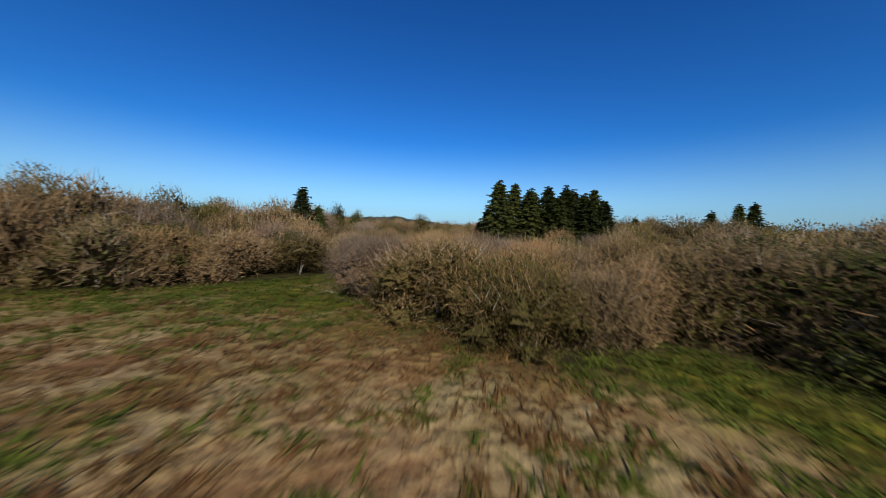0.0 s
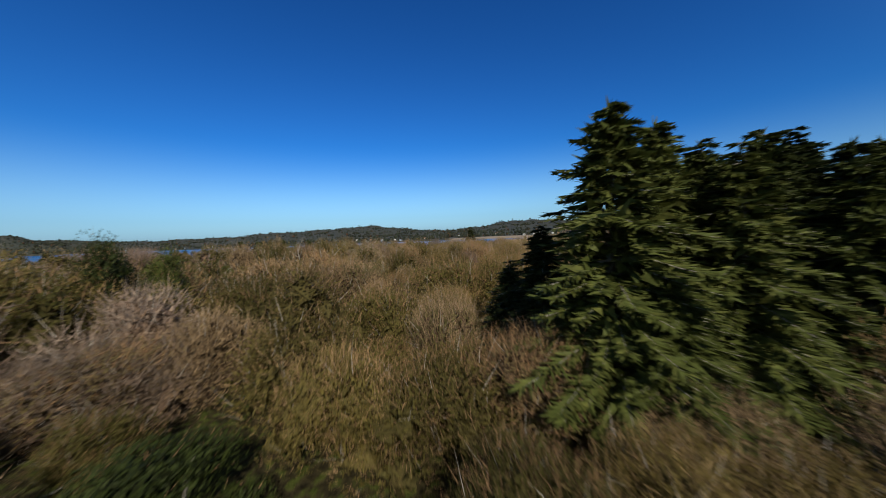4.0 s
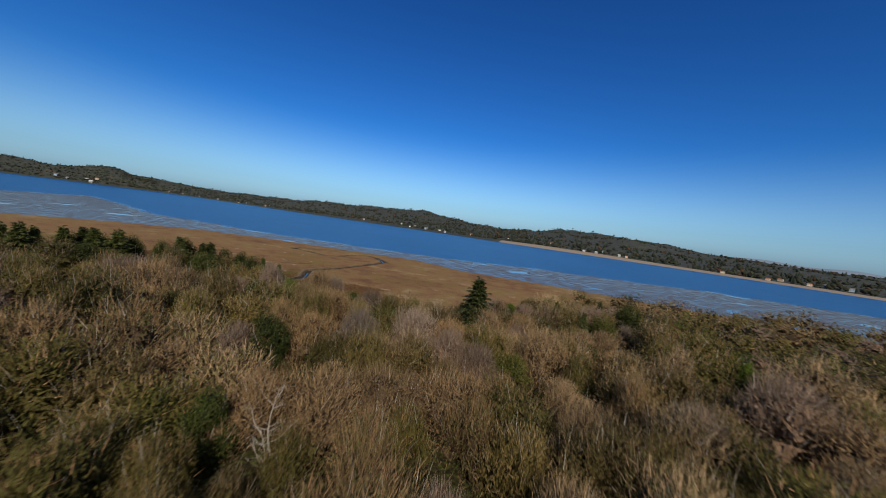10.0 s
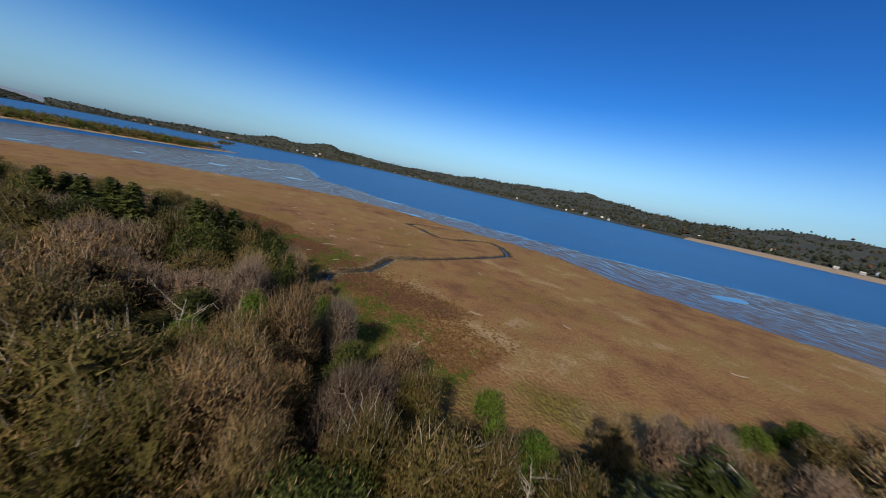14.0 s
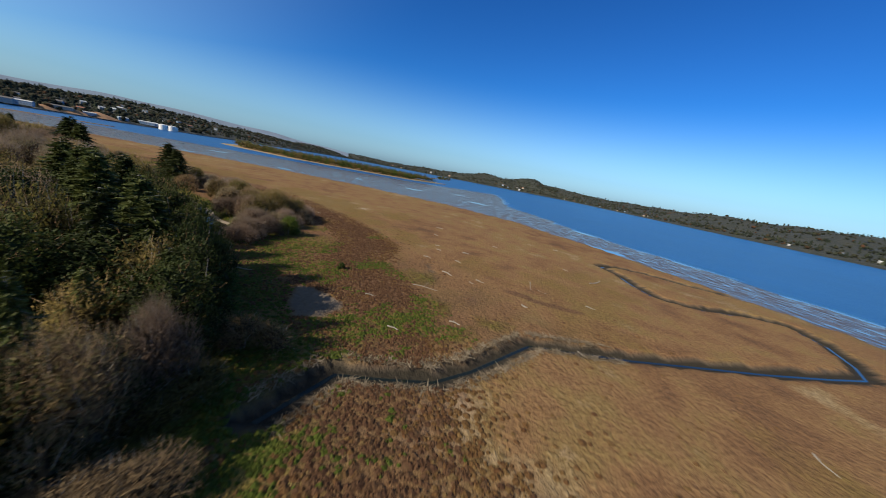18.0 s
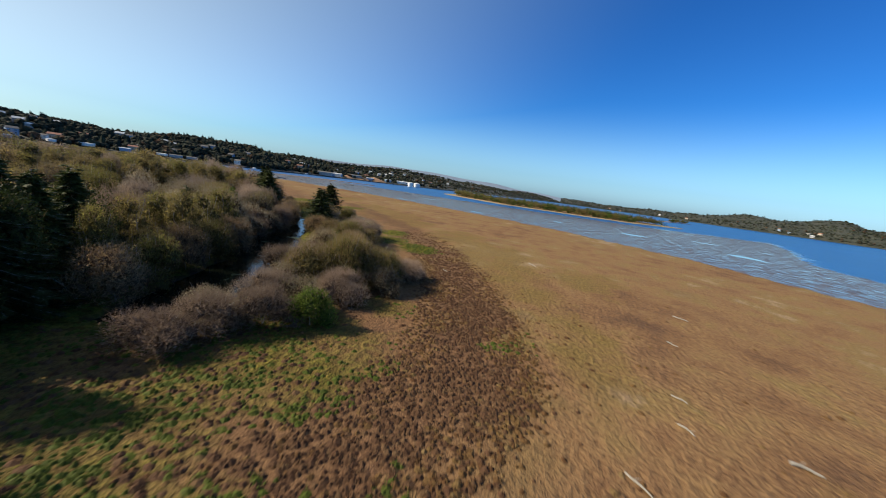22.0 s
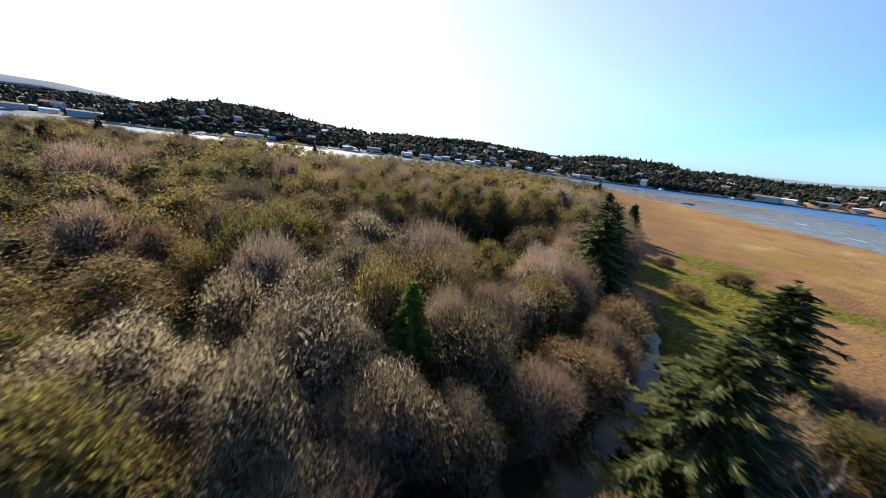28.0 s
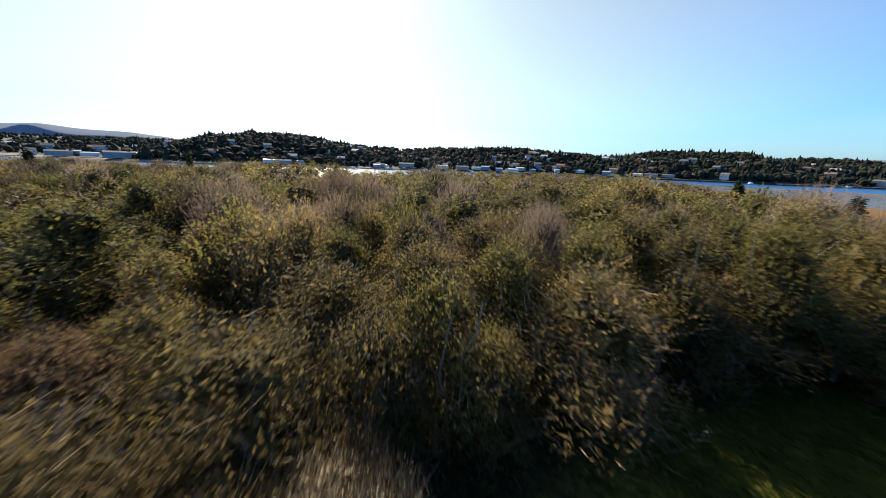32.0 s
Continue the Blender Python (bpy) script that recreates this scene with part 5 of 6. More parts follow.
STRIP2 = [(-76.2, 116.5, "green", 1.3, 0.8), (-101.8, 53.5, "olive", 11.0, 4.6), (-100.5, 58, "olive", 10.6, 4.4), (-121.5, 48.2, "olive", 5.0, 3.4), (-124, 51, "willow", 5.4, 3.8), (-119.5, 53.5, "olive", 5.2, 3.4), (-113.5, 33, "alder", 12.0, 3.6), (-105, 40, "silver", 6.0, 3.4), (-108, 41.5, "olive", 6.2, 3.2), (-116.5, 35, "alder", 10.5, 3.0), (-163, 46, "willow", 3.6, 3.2), (-150, 52, "olive", 3.2, 2.6), (-158, 38, "willow", 3.0, 2.6),
          (-112, 96, "willow", 6.0, 3.2), (-115.5, 93.5, "olive", 6.6, 3.4), (-119, 92, "bare", 5.6, 3.0), (-123, 92, "bare", 5.0, 2.8), (-117, 88.5, "olive", 6.4, 3.0), (-122, 87.5, "green", 4.4, 2.4),
          (-133.5, 75, "willow", 6.2, 4.0), (-138, 76, "olive", 5.8, 4.0), (-136, 80.5, "silver", 4.4, 3.6), (-143, 72.5, "bare", 4.6, 3.4), (-131, 82, "bare", 4.0, 2.8), (-126.5, 84, "silver", 4.2, 2.6)]
# north rim of the wood; its dark trees carry the shade in leaf colour
EDGE = [(-54.5, 107, "dark", 10.0, 3.4), (-57.5, 107.4, "dark", 10.4, 3.2), (-60.5, 106.2, "dark", 11.4, 3.4), (-64, 104.4, "dark", 12.0, 3.4), (-67.5, 102.5, "dark", 13.0, 3.2), (-71, 99.5, "dark", 12.2, 3.2), (-74.5, 96.5, "dark", 13.0, 3.4), (-78, 93.5, "dark", 12.4, 3.2), (-81.5, 90, "dark", 12.4, 3.2), (-70, 104, "dark", 6.4, 3.0), (-76, 99.5, "dark", 6.2, 3.0), (-47.5, 107, "willow", 8.6, 3.0), (-51, 108, "bare", 8.2, 3.0)]
BANK = EDGE + [(-107.5, 72.3, "silver", 9.0, 3.2), (-104.8, 75.3, "silver", 8.6, 3.0), (-110.8, 71.6, "silver", 8.4, 3.0), (-102, 74, "silver", 9.4, 3.2), (-116.5, 67.6, "bare", 8.4, 3.0), (-120, 65.6, "bare", 8.2, 3.0),
        (-123, 64.2, "silver", 7.6, 2.8), (-104, 69.5, "silver", 9.8, 3.2), (-108.5, 68, "olive", 9.6, 3.2), (-99, 78.2, "alder", 10.2, 3.2), (-95.6, 81, "alder", 10.6, 3.2), (-91.5, 84.5, "alder", 11.0, 3.2), (-87, 88, "alder", 10.2, 3.0), (-116.5, 62, "silver", 9.0, 3.0), (-112, 75.4, "bare", 5.6, 3.8), (-116.5, 74.4, "silver", 5.2, 3.8), (-121, 72.4, "bare", 6.0, 3.8), (-125, 70.0, "willow", 5.8, 3.6), (-129, 67.2, "bare", 5.8, 3.6), (-133, 63.4, "willow", 6.0, 3.6), (-136.5, 59.6, "willow", 5.6, 3.4), (-122, 28, "alder", 13.0, 4.0), (-126, 25.8, "alder", 13.5, 4.0), (-130.5, 25.4, "alder", 13.0, 4.0), (-118, 31, "alder", 12.6, 3.8), (-134.5, 28, "alder", 13.0, 4.0), (-114, 31, "alder", 12.0, 3.8), (-86, 92.8, "willow", 6.6, 3.4), (-90, 90.6, "olive", 7.0, 3.6), (-94, 88.4, "willow", 6.8, 3.6), (-98, 86.2, "olive", 7.0, 3.6), (-102, 83.6, "willow", 6.8, 3.6), (-106, 80.6, "silver", 6.1, 3.6), (-110, 77.8, "silver", 5.8, 3.6)]
WESTERN = [(-143, 45, "bare", 10.4, 4.6), (-147, 40, "willow", 10.4, 4.6), (-151, 34, "bare", 10.4, 4.6), (-155, 28, "olive", 10.4, 4.6), (-159, 21, "bare", 9.8, 4.4), (-138.2, 22.7, "alder", 14.0, 5.0), (-148, 37, "alder", 11.0, 4.4), (-144, 33, "alder", 12.4, 4.6), (-147.5, 27, "alder", 12.0, 4.4), (-151.5, 21, "olive", 11.6, 4.6), (-155.5, 15, "alder", 11.6, 4.4), (-159.5, 8, "alder", 11.4, 4.4), (-139, 43.4, "bare", 9.6, 4.4), (-163.5, 0, "alder", 11.2, 4.4),
           (-168.5, -8, "olive", 10.8, 4.4), (-134, 50, "bare", 9.0, 4.2), (-131, 54, "silver", 8.8, 4.2), (-123, 31.6, "alder", 13.0, 4.2), (-128.4, 31.2, "alder", 13.4, 4.2), (-133, 32, "alder", 13.2, 4.2), (-138.4, 30, "alder", 13.0, 4.2), (-138, 31, "alder", 12.6, 4.6), (-174, -17, "alder", 10.8, 4.4), (-180, -26, "alder", 10.6, 4.4),
           (-105.4, 34, "olive", 9.0, 4.2), (-109.4, 33.4, "alder", 11.4, 4.2), (-104, 28.5, "alder", 10.8, 4.2), (-108.2, 27, "alder", 11.6, 4.4), (-112.6, 26.5, "alder", 11.8, 4.2), (-107.6, 38.6, "alder", 9.6, 3.8), (-110, 37.8, "alder", 11.6, 3.8), (-107.8, 43.4, "silver", 7.0, 3.6), (-105.2, 47.6, "silver", 6.4, 3.8), (-107.8, 49.6, "silver", 6.0, 3.4), (-106.4, 52.4, "willow", 6.6, 4.2), (-110.6, 53.6, "olive", 6.4, 4.2),
           (-104.6, 22, "alder", 10.8, 4.4), (-109, 20.6, "bare", 10.0, 4.4), (-103.6, 15.6, "alder", 10.6, 4.4), (-108, 14, "olive", 10.2, 4.4), (-103, 8.6, "alder", 10.4, 4.6), (-107.6, 6.8, "alder", 10.6, 4.6)]
FRONT = [(-8.3, -10.7, "alder", 10.6, 4.0), (-100, 82.4, "alder", 11.4, 3.8), (-104, 79.6, "alder", 11.6, 3.8), (-108, 76.6, "silver", 10.1, 3.8), (-113, 74.2, "silver", 7.2, 3.8), (-95.5, 85.8, "alder", 11.6, 3.8), (-118, 70.5, "silver", 9.4, 3.8), (-100, 95.6, "bare", 4.6, 3.4), 
         (-122.5, 80.6, "willow", 5.0, 3.4), (-106.5, 105.5, "silver", 4.4, 4.0), (-108.4, 107.2, "bare", 3.6, 3.4), (-98.5, 101.6, "olive", 7.0, 4.6), (-100, 98, "bare", 6.0, 4.0), (-116, 92.5, "olive", 7.0, 5.0), (-120, 91, "bare", 6.4, 4.6), (-124.5, 89.5, "silver", 5.8, 4.4),
         (-128, 88, "bare", 5.4, 4.0), (-120, 94, "olive", 5.0, 3.6), (-102.6, 103.2, "olive", 8.0, 4.6)]
BANK = BANK + WESTERN + FRONT
for n, row in enumerate(BANK):
    STRIP.append(row)
for x, y, kind, h, r in STRIP + STRIP2:
    plant_at(kind, x * K, y * K, h, r, sr)
# a closed hedge of bushes round the north side of the meadow: plan x, y, kind, height m, radius m
# the two dark ones stand in for shade at the right end
HEDGE = [(5.0, -17.6, "olive", 4.6, 3.0), (8.0, -18.2, "olive", 4.2, 3.0), (-2, -38, "willow", 5.2, 4.0), (2, -39, "olive", 4.6, 3.6), (8, -36, "olive", 4.6, 3.6), (23, -12, "olive", 5.4, 4.2), (14, -34, "olive", 4.8, 3.6), (-18, -13, "willow", 5.6, 4.0), (-16, -10, "bare", 5.6, 4.0), (-1.6, -50.2, "bare", 5.4, 4.4), (2.6, -53.6, "olive", 5.6, 5.0), (6.6, -55.6, "olive", 5.2, 4.2), (9.4, -56.6, "willow", 4.2, 3.0), (-5.2, -44.2, "bare", 5.4, 4.2), (5.0, -49.5, "bare", 5.6, 4.4), (9.4, -52, "willow", 5.2, 4.2),
         (-8.4, -39.6, "willow", 5.6, 4.2), (-12.2, -42.8, "olive", 5.6, 4.0), (-15.4, -46.6, "willow", 5.6, 4.2), (-18.6, -50, "willow", 5.8, 4.0), (-22.6, -52.6, "olive", 5.6, 4.2), (-26.5, -54.5, "olive", 7.0, 4.6), (-30.5, -58.5, "olive", 7.4, 4.6),
         (14.2, -53.6, "olive", 5.4, 4.2), (17.6, -56.8, "dark", 6.0, 4.2), (20.2, -61.5, "dark", 6.6, 4.4), (22.4, -66.5, "willow", 6.4, 4.4), (25, -72, "willow", 6.0, 4.2), (13, -48.5, "willow", 5.6, 4.2)]
for x, y, kind, h, r in HEDGE:
    plant_at(kind, x * K, y * K, h, r, sr)
# evergreen shrubs that stand out of the thicket
for x, y, h, r in [(-111.9, 71, 6.6, 2.2), (-5.5, 97, 6.8, 2.3), (3.5, 104.5, 5.0, 2.8), (7.5, 107, 4.6, 2.9), (11, 108, 4.4, 2.6), (-44, 77, 8.4, 3.4), (-40, 79, 8.0, 3.0), (-17.5, 62, 8.2, 3.0), (-14.5, 63.5, 8.0, 2.8),
                   (-28, -3.6, 14.0, 3.4), (-25, -2, 12.5, 3.0), (-33, 71, 8.5, 3.2), (22, 60, 8.8, 3.6)]:
    plant_at("dark" if h > 7.5 and r > 2.5 else "green", x * K, y * K, h, r, sr)

# ---- spruces ----
def spruce_meshes(seed, whorls, per, sprays, full=1.0, fine=0.15, needles=needle_mat, long=1.0):
    """Trunk and boughs of a spruce 10 m high."""
    r = np.random.RandomState(seed)
    t = np.linspace(0, 1, 9)
    v, q, c = tube(np.stack([0.08 * np.sin(t * 5), 0.06 * np.cos(t * 4), 10 * t - 0.3], -1), 0.20 * (1 - 0.93 * t), 7)
    trunk = Heap().add(v, q).mesh("spruce_trunk", [bark_mat], soft=True)
    h = Heap()
    for w in range(whorls):
        z = 0.35 + 9.5 * (w / whorls) ** 0.95
        f = z / 10
        reach = full * (2.55 * (1 - f) ** 0.8 * (0.55 + 0.45 * min(1, f / 0.12)) + 0.12)
        k = max(3, int(per * (1 - 0.45 * f)))
        a0 = r.uniform(0, 6.28)
        for b in range(k):
            if r.uniform() < 0.1:
                continue
            a = a0 + 6.28 * b / k + r.uniform(-0.3, 0.3)
            l = reach * r.uniform(0.5, 1.25)
            out = np.array([np.cos(a), np.sin(a), 0])
            s = np.linspace(0.05, 1, 5)
            up = 0.35 * f - 0.18
            pts = np.array([0, 0, z + r.uniform(-0.42, 0.42)]) + out * (l * s)[:, None] + np.array([0, 0, 1.0]) * (l * (up * s - 0.34 * s**2 + 0.16 * s**4))[:, None]
            v, q, c = tube(pts, 0.03 * (1 - 0.85 * s) + 0.006, 3, caps=False)
            h.add(v, q, 1)
            n = max(8, int(1.7 * sprays * (0.35 + 0.65 * l / 2.6)))
            u = r.uniform(0.12, 1.0, n) ** 0.8
            base = np.stack([np.interp(u, s, pts[:, i]) for i in range(3)], -1)
            side = np.cross(out, [0, 0, 1.0])
            way = unit(out * r.uniform(0.35, 1.0, (n, 1)) + side * r.choice([-1, 1], (n, 1)) * r.uniform(0.3, 1.0, (n, 1)) + np.array([0, 0, 1.0]) * r.uniform(-0.55, 0.2, (n, 1)))
            h.add(*blades(r, base, way, long * (0.42 + 0.36 * (1 - u)) * (0.55 + 0.5 * l / 2.6) * r.uniform(0.7, 1.25, n), fine * r.uniform(0.8, 1.4, n), face=out * 0.5 + np.array([0, 0, 1.0]) + r.normal(size=(n, 3)) * 0.4), 0)
    # short shaded sprays round the trunk
    n = 1500
    z, a = 9.3 * r.uniform(0.03, 1, n) ** 1.1, r.uniform(0, 6.28, n)
    far = full * 2.55 * (1 - z / 10) ** 0.8 * r.uniform(0.1, 0.62, n)
    out = np.stack([np.cos(a), np.sin(a), 0 * a], -1)
    h.add(*blades(r, out * far[:, None] + np.c_[0 * a, 0 * a, z], unit(out + r.normal(size=(n, 3)) * 0.5), r.uniform(0.35, 0.7, n), r.uniform(0.16, 0.3, n), face=out + r.normal(size=(n, 3)) * 0.5), 0)
    top = np.tile([[0, 0, 9.5]], (26, 1)) + np.c_[np.zeros((26, 2)), r.uniform(-0.6, 0.3, 26)]
    h.add(*blades(r, top, unit(r.normal(size=(26, 3)) + [0, 0, 1.2]), r.uniform(0.18, 0.45, 26), np.full(26, 0.10)), 0)
    return trunk, h.mesh("spruce_boughs", [needles, bark_mat])


def spruce_proto(seed, whorls=34, per=8, sprays=15, full=1.0, fine=0.17, long=1.0, label="dark green spruce tree with ragged drooping boughs"):
    top = thing("spruce_tree", label, "tree", "spruces")
    a, b = spruce_meshes(seed, whorls, per, sprays, full, fine, long=long)
    part("trunk", a, top, "grey-brown trunk")
    part("crown", b, top, "dark drooping needle boughs")
    return top


big = [spruce_proto(400 + i, 52, 9, 54, 1.42, 0.12, 0.78, "tall dark spruce in a dense group over the scrub") for i in range(3)]
small = [spruce_proto(410 + i, 36, 9, 26, 1.4, 0.19, 0.85, "small dark spruce standing over the marsh scrub") for i in range(3)]
tree_r = np.random.RandomState(80)
young = thing("young_conifer", "bright green young conifer among pale shrubs", "tree", at=(-114 * K, 69 * K, gz(-114 * K, 69 * K)))
young_parts = spruce_meshes(420, 30, 8, 40, 1.5, 0.16, green_mat)
part("trunk", young_parts[0], young, "grey-brown trunk")
part("crown", young_parts[1], young, "bright green needle boughs")


def spruce_at(protos_, n, x, y, height, girth=1.0):
    first = protos_[n % len(protos_)]
    s = height / 10
    m = Matrix.LocRotScale((x, y, gz(x, y)), Euler((0, 0, tree_r.uniform(0, 6.28))), (s * girth, s * girth, s))
    if n < len(protos_):
        first.matrix_world = m
        return first
    twin = copy_thing(first, m)
    twin.matrix_basis = m
    return twin


# plan x, y and height in metres
GROUP = [(5.6, -12.8, 17.9, 1.1), (8.3, -10.8, 17.6, 1.0), (10.8, -12.2, 15.6, 1.15), (14.2, -8.9, 17.4, 1.05), (12, -5.5, 16.4, 1.1), (17.7, -6.5, 18.0, 1.05), (20.5, -8.5, 15.8, 1.15),
         (22.8, -5.7, 17.2, 1.0), (16, -1.5, 16.5, 1.1), (3.6, -9.0, 11.6, 1.1), (25.5, -2, 15.0, 1.1), (2.2, -6.4, 9.0, 1.2), (7, -14.6, 9.0, 1.4), (17, -11, 9.6, 1.4), (13, -13, 8.6, 1.4), (11.2, -9.2, 16.8, 1.1), (15.6, -11.8, 14.4, 1.15), (19.4, -5.0, 17.2, 1.1), (20.8, -10.6, 14.2, 1.15), (17.6, -9.4, 16.2, 1.1), (24.2, -8, 14.0, 1.1)]
for n, (x, y, h, g) in enumerate(GROUP):
    spruce_at(big, n, x * K, y * K, 1.05 * h, g)
SINGLE = [(-1.6, 101.9, 15.8, 1.3), (-24.3, -23.3, 15.0, 1.1), (-22.5, -21.5, 11.0, 1.0), (46.2, 1.4, 14.0, 1.1), (52, 3, 16.0, 1.0), (56, 5, 17.0, 1.0), (33, 2, 12.0, 1.0),
          (-60.6, 100.4, 12.8, 0.9), (-48.7, 104.5, 10.8, 0.7), (-44.8, 104.8, 9.6, 0.9), (-84.2, 86.5, 13.2, 1.1), (-54, 103.5, 8.4, 0.8), (-140.2, 69.0, 12.6, 1.6), (-128.8, 75.8, 11.6, 1.7),
          (-137.6, 50.1, 15.6, 1.6), (-135.4, 53.4, 14.2, 1.5), (-139.8, 47.4, 13.8, 1.2), (-73, 93, 14.4, 1.3), (-79, 88, 14.0, 1.2), (-66, 100, 13.6, 1.3), (-61.5, 103, 12.8, 1.2)]
SINGLE2 = [(13, 117, 9.4, 0.9), (17.5, 112, 9.0, 0.9), (22, 122, 10.6, 0.8), (28, 117, 10.4, 1.0), (40, 118, 9.0, 1.1), (-100, 79, 11.0, 1.0), (-162.6, 20.4, 11.8, 1.2), (-165, 17, 10.6, 1.2), (-167, 3.5, 12.8, 1.1), (-170, 0.5, 11.4, 1.1), (-185, -35, 12.0, 1.1), (-192, -44, 13.0, 1.0),
           (-5, -95, 14.0, 1.0), (-62, -108, 12.0, 0.9), (-63, 104, 10.8, 0.9), (-57, 106, 9.4, 0.9), (-80, 91.5, 13.8, 1.2), (-83, 84, 14.4, 1.2), (-87.5, 83.6, 13.4, 1.2), (-76, 91, 14.2, 1.2)]
for n, (x, y, h, g) in enumerate(SINGLE + SINGLE2):
    spruce_at(small, n, x * K, y * K, h, g)

# ---- dead trees ----
def dead_proto(seed, height, spread_, limbs):
    r = np.random.RandomState(seed)
    top = thing("dead_tree", "bleached leafless dead tree in the scrub", "tree", "dead trees")
    t = np.linspace(0, 1, 6)
    main = np.stack([0.5 * np.sin(t * 3), 0.3 * np.sin(t * 4), height * t - 0.3], -1)
    v, q, c = tube(main, 0.13 * (1 - 0.85 * t), 6)
    part("trunk", Heap().add(v, q).mesh("dead_trunk", [dead_mat], soft=True), top)
    h = Heap()
    for _ in range(limbs):
        k, a, l = r.uniform(0.3, 0.95), r.uniform(0, 6.28), spread_ * r.uniform(0.4, 1.0)
        base = np.array([np.interp(k, t, main[:, i]) for i in range(3)])
        s = np.linspace(0, 1, 5)
        pts = base + np.stack([np.cos(a) * l * s, np.sin(a) * l * s, l * (0.5 * s + 0.35 * s * s)], -1) + r.normal(size=(5, 3)) * 0.06 * l * s[:, None]
        v, q, c = tube(pts, 0.055 * (1 - 0.85 * s), 4, caps=False)
        h.add(v, q)
        for _ in range(5):
            j = r.randint(1, 5)
            d = unit(r.normal(size=3) + [np.cos(a), np.sin(a), 0.8])
            s2 = np.linspace(0, 1, 3)
            v, q, c = tube(pts[j] + d * (l * 0.45 * s2)[:, None], 0.022 * (1 - 0.8 * s2), 3, caps=False)
            h.add(v, q)
    part("crown", h.mesh("dead_limbs", [dead_mat], soft=True), top)
    return top


dead = [dead_proto(500 + i, 7.0, 2.8, 11) for i in range(3)]
for n, (x, y, h) in enumerate([(-9.5, 63, 6.6), (-16, 94.6, 6.8), (-17.5, 97.5, 6.6), (-33, 33, 11.0), (-28, 36, 10.0), (-22, 38, 10.0), (-33, -20, 8.0), (-9, 104, 5.2), (-25, 108.5, 4.4), (-11, 66, 7.6), (14, 45, 8.0),
                               (21, -43, 4.0), (9, -38, 3.6), (-36, 92, 8.2), (-131, 79, 5.0), (-84, 84, 9.0)]):
    m = Matrix.LocRotScale((x * K, y * K, gz(x * K, y * K)), Euler((0, 0, n * 1.7)), (h / 7,) * 3)
    if n < 3:
        dead[n].matrix_world = m
    else:
        copy_thing(dead[n % 3], m).matrix_basis = m

# ---- drift logs on the marsh: plan ends ----
def drift_log(n, x0, y0, x1, y1, thick):
    thick *= 0.55
    r = np.random.RandomState(600 + n)
    a, b = np.array([x0, y0]) * K, np.array([x1, y1]) * K
    mid, l = (a + b) / 2, max(np.linalg.norm(b - a), 0.9)
    top = thing("drift_log", "weathered pale drift log lying on the marsh grass", "log", "drift logs", (*mid, gz(*mid)), math.atan2(b[1] - a[1], b[0] - a[0]))
    t = np.linspace(0, 1, 8)
    pts = np.stack([(t - 0.5) * l, 0.05 * l * np.sin(t * 3 + n), thick * 0.75 + 0.06 * np.sin(t * 5 + n)], -1)
    v, q, c = tube(pts, thick * (1 - 0.45 * t) * r.uniform(0.85, 1.15, 8), 8)
    h = Heap().add(v, q)
    h.add(v, c)
    part("trunk", h.mesh("log", [log_mat]), top)
    k = pts[r.randint(2, 6)]
    s = np.linspace(0, 1, 4)
    v, q, c = tube(k + np.stack([0.15 * l * s, 0.12 * l * s * r.choice([-1, 1]), 0.1 + 0.16 * l * s], -1) - [0, 0, 0.1], thick * 0.4 * (1 - 0.6 * s), 5)
    part("stub", Heap().add(v, q).add(v, c).mesh("log_stub", [log_mat]), top)


LOGS = [(-79.6, 131.2, -77.9, 132.2, 0.26), (-76.9, 135.7, -76.0, 136.7, 0.2), (-78.8, 145.8, -74.9, 144.2, 0.14), (-81.8, 160.2, -83.2, 163.3, 0.3), (-58.7, 140.5, -56.0, 141.4, 0.22), (-61, 121.2, -60.1, 122, 0.2),
        (-62.7, 127.6, -62, 128.5, 0.22), (-68.1, 119.3, -67.9, 120.5, 0.22), (-72.7, 105.4, -72.6, 107, 0.24), (-68.6, 139, -67.7, 139.4, 0.25), (-110.4, 170.8, -109.6, 171.7, 0.22), (-88, 130, -86.8, 130.9, 0.18),
        (-86.8, 135.4, -85.5, 136, 0.16)]
LOGS2 = [(-72.6, 125.4, -71.2, 128.4, 0.13), (-75.7, 134.2, -75.1, 134.8, 0.12), (-75.0, 145.2, -73.8, 145.9, 0.07), (-117.3, 109.2, -116.2, 110.2, 0.14), (-97.6, 134.3, -96.9, 135, 0.18), (-93.9, 133.7, -93.1, 134.3, 0.18), (-93.4, 138.9, -93.1, 140.2, 0.3), (-108.9, 136.6, -108.4, 137.5, 0.2), (-31, 128, -29, 129, 0.2), (-45, 150, -43.2, 149, 0.18), (-120, 140, -118.6, 141.2, 0.2),
         (-104, 150, -102.8, 150.6, 0.2), (-135, 120, -133.5, 121.4, 0.22), (-70, 150, -69.2, 151, 0.18), (-90, 160, -88.8, 160.4, 0.16), (2, 150, 4, 151, 0.2), (-20, 140, -18.5, 139.2, 0.16)]
for n, row in enumerate(LOGS + LOGS2):
    drift_log(n, *row)

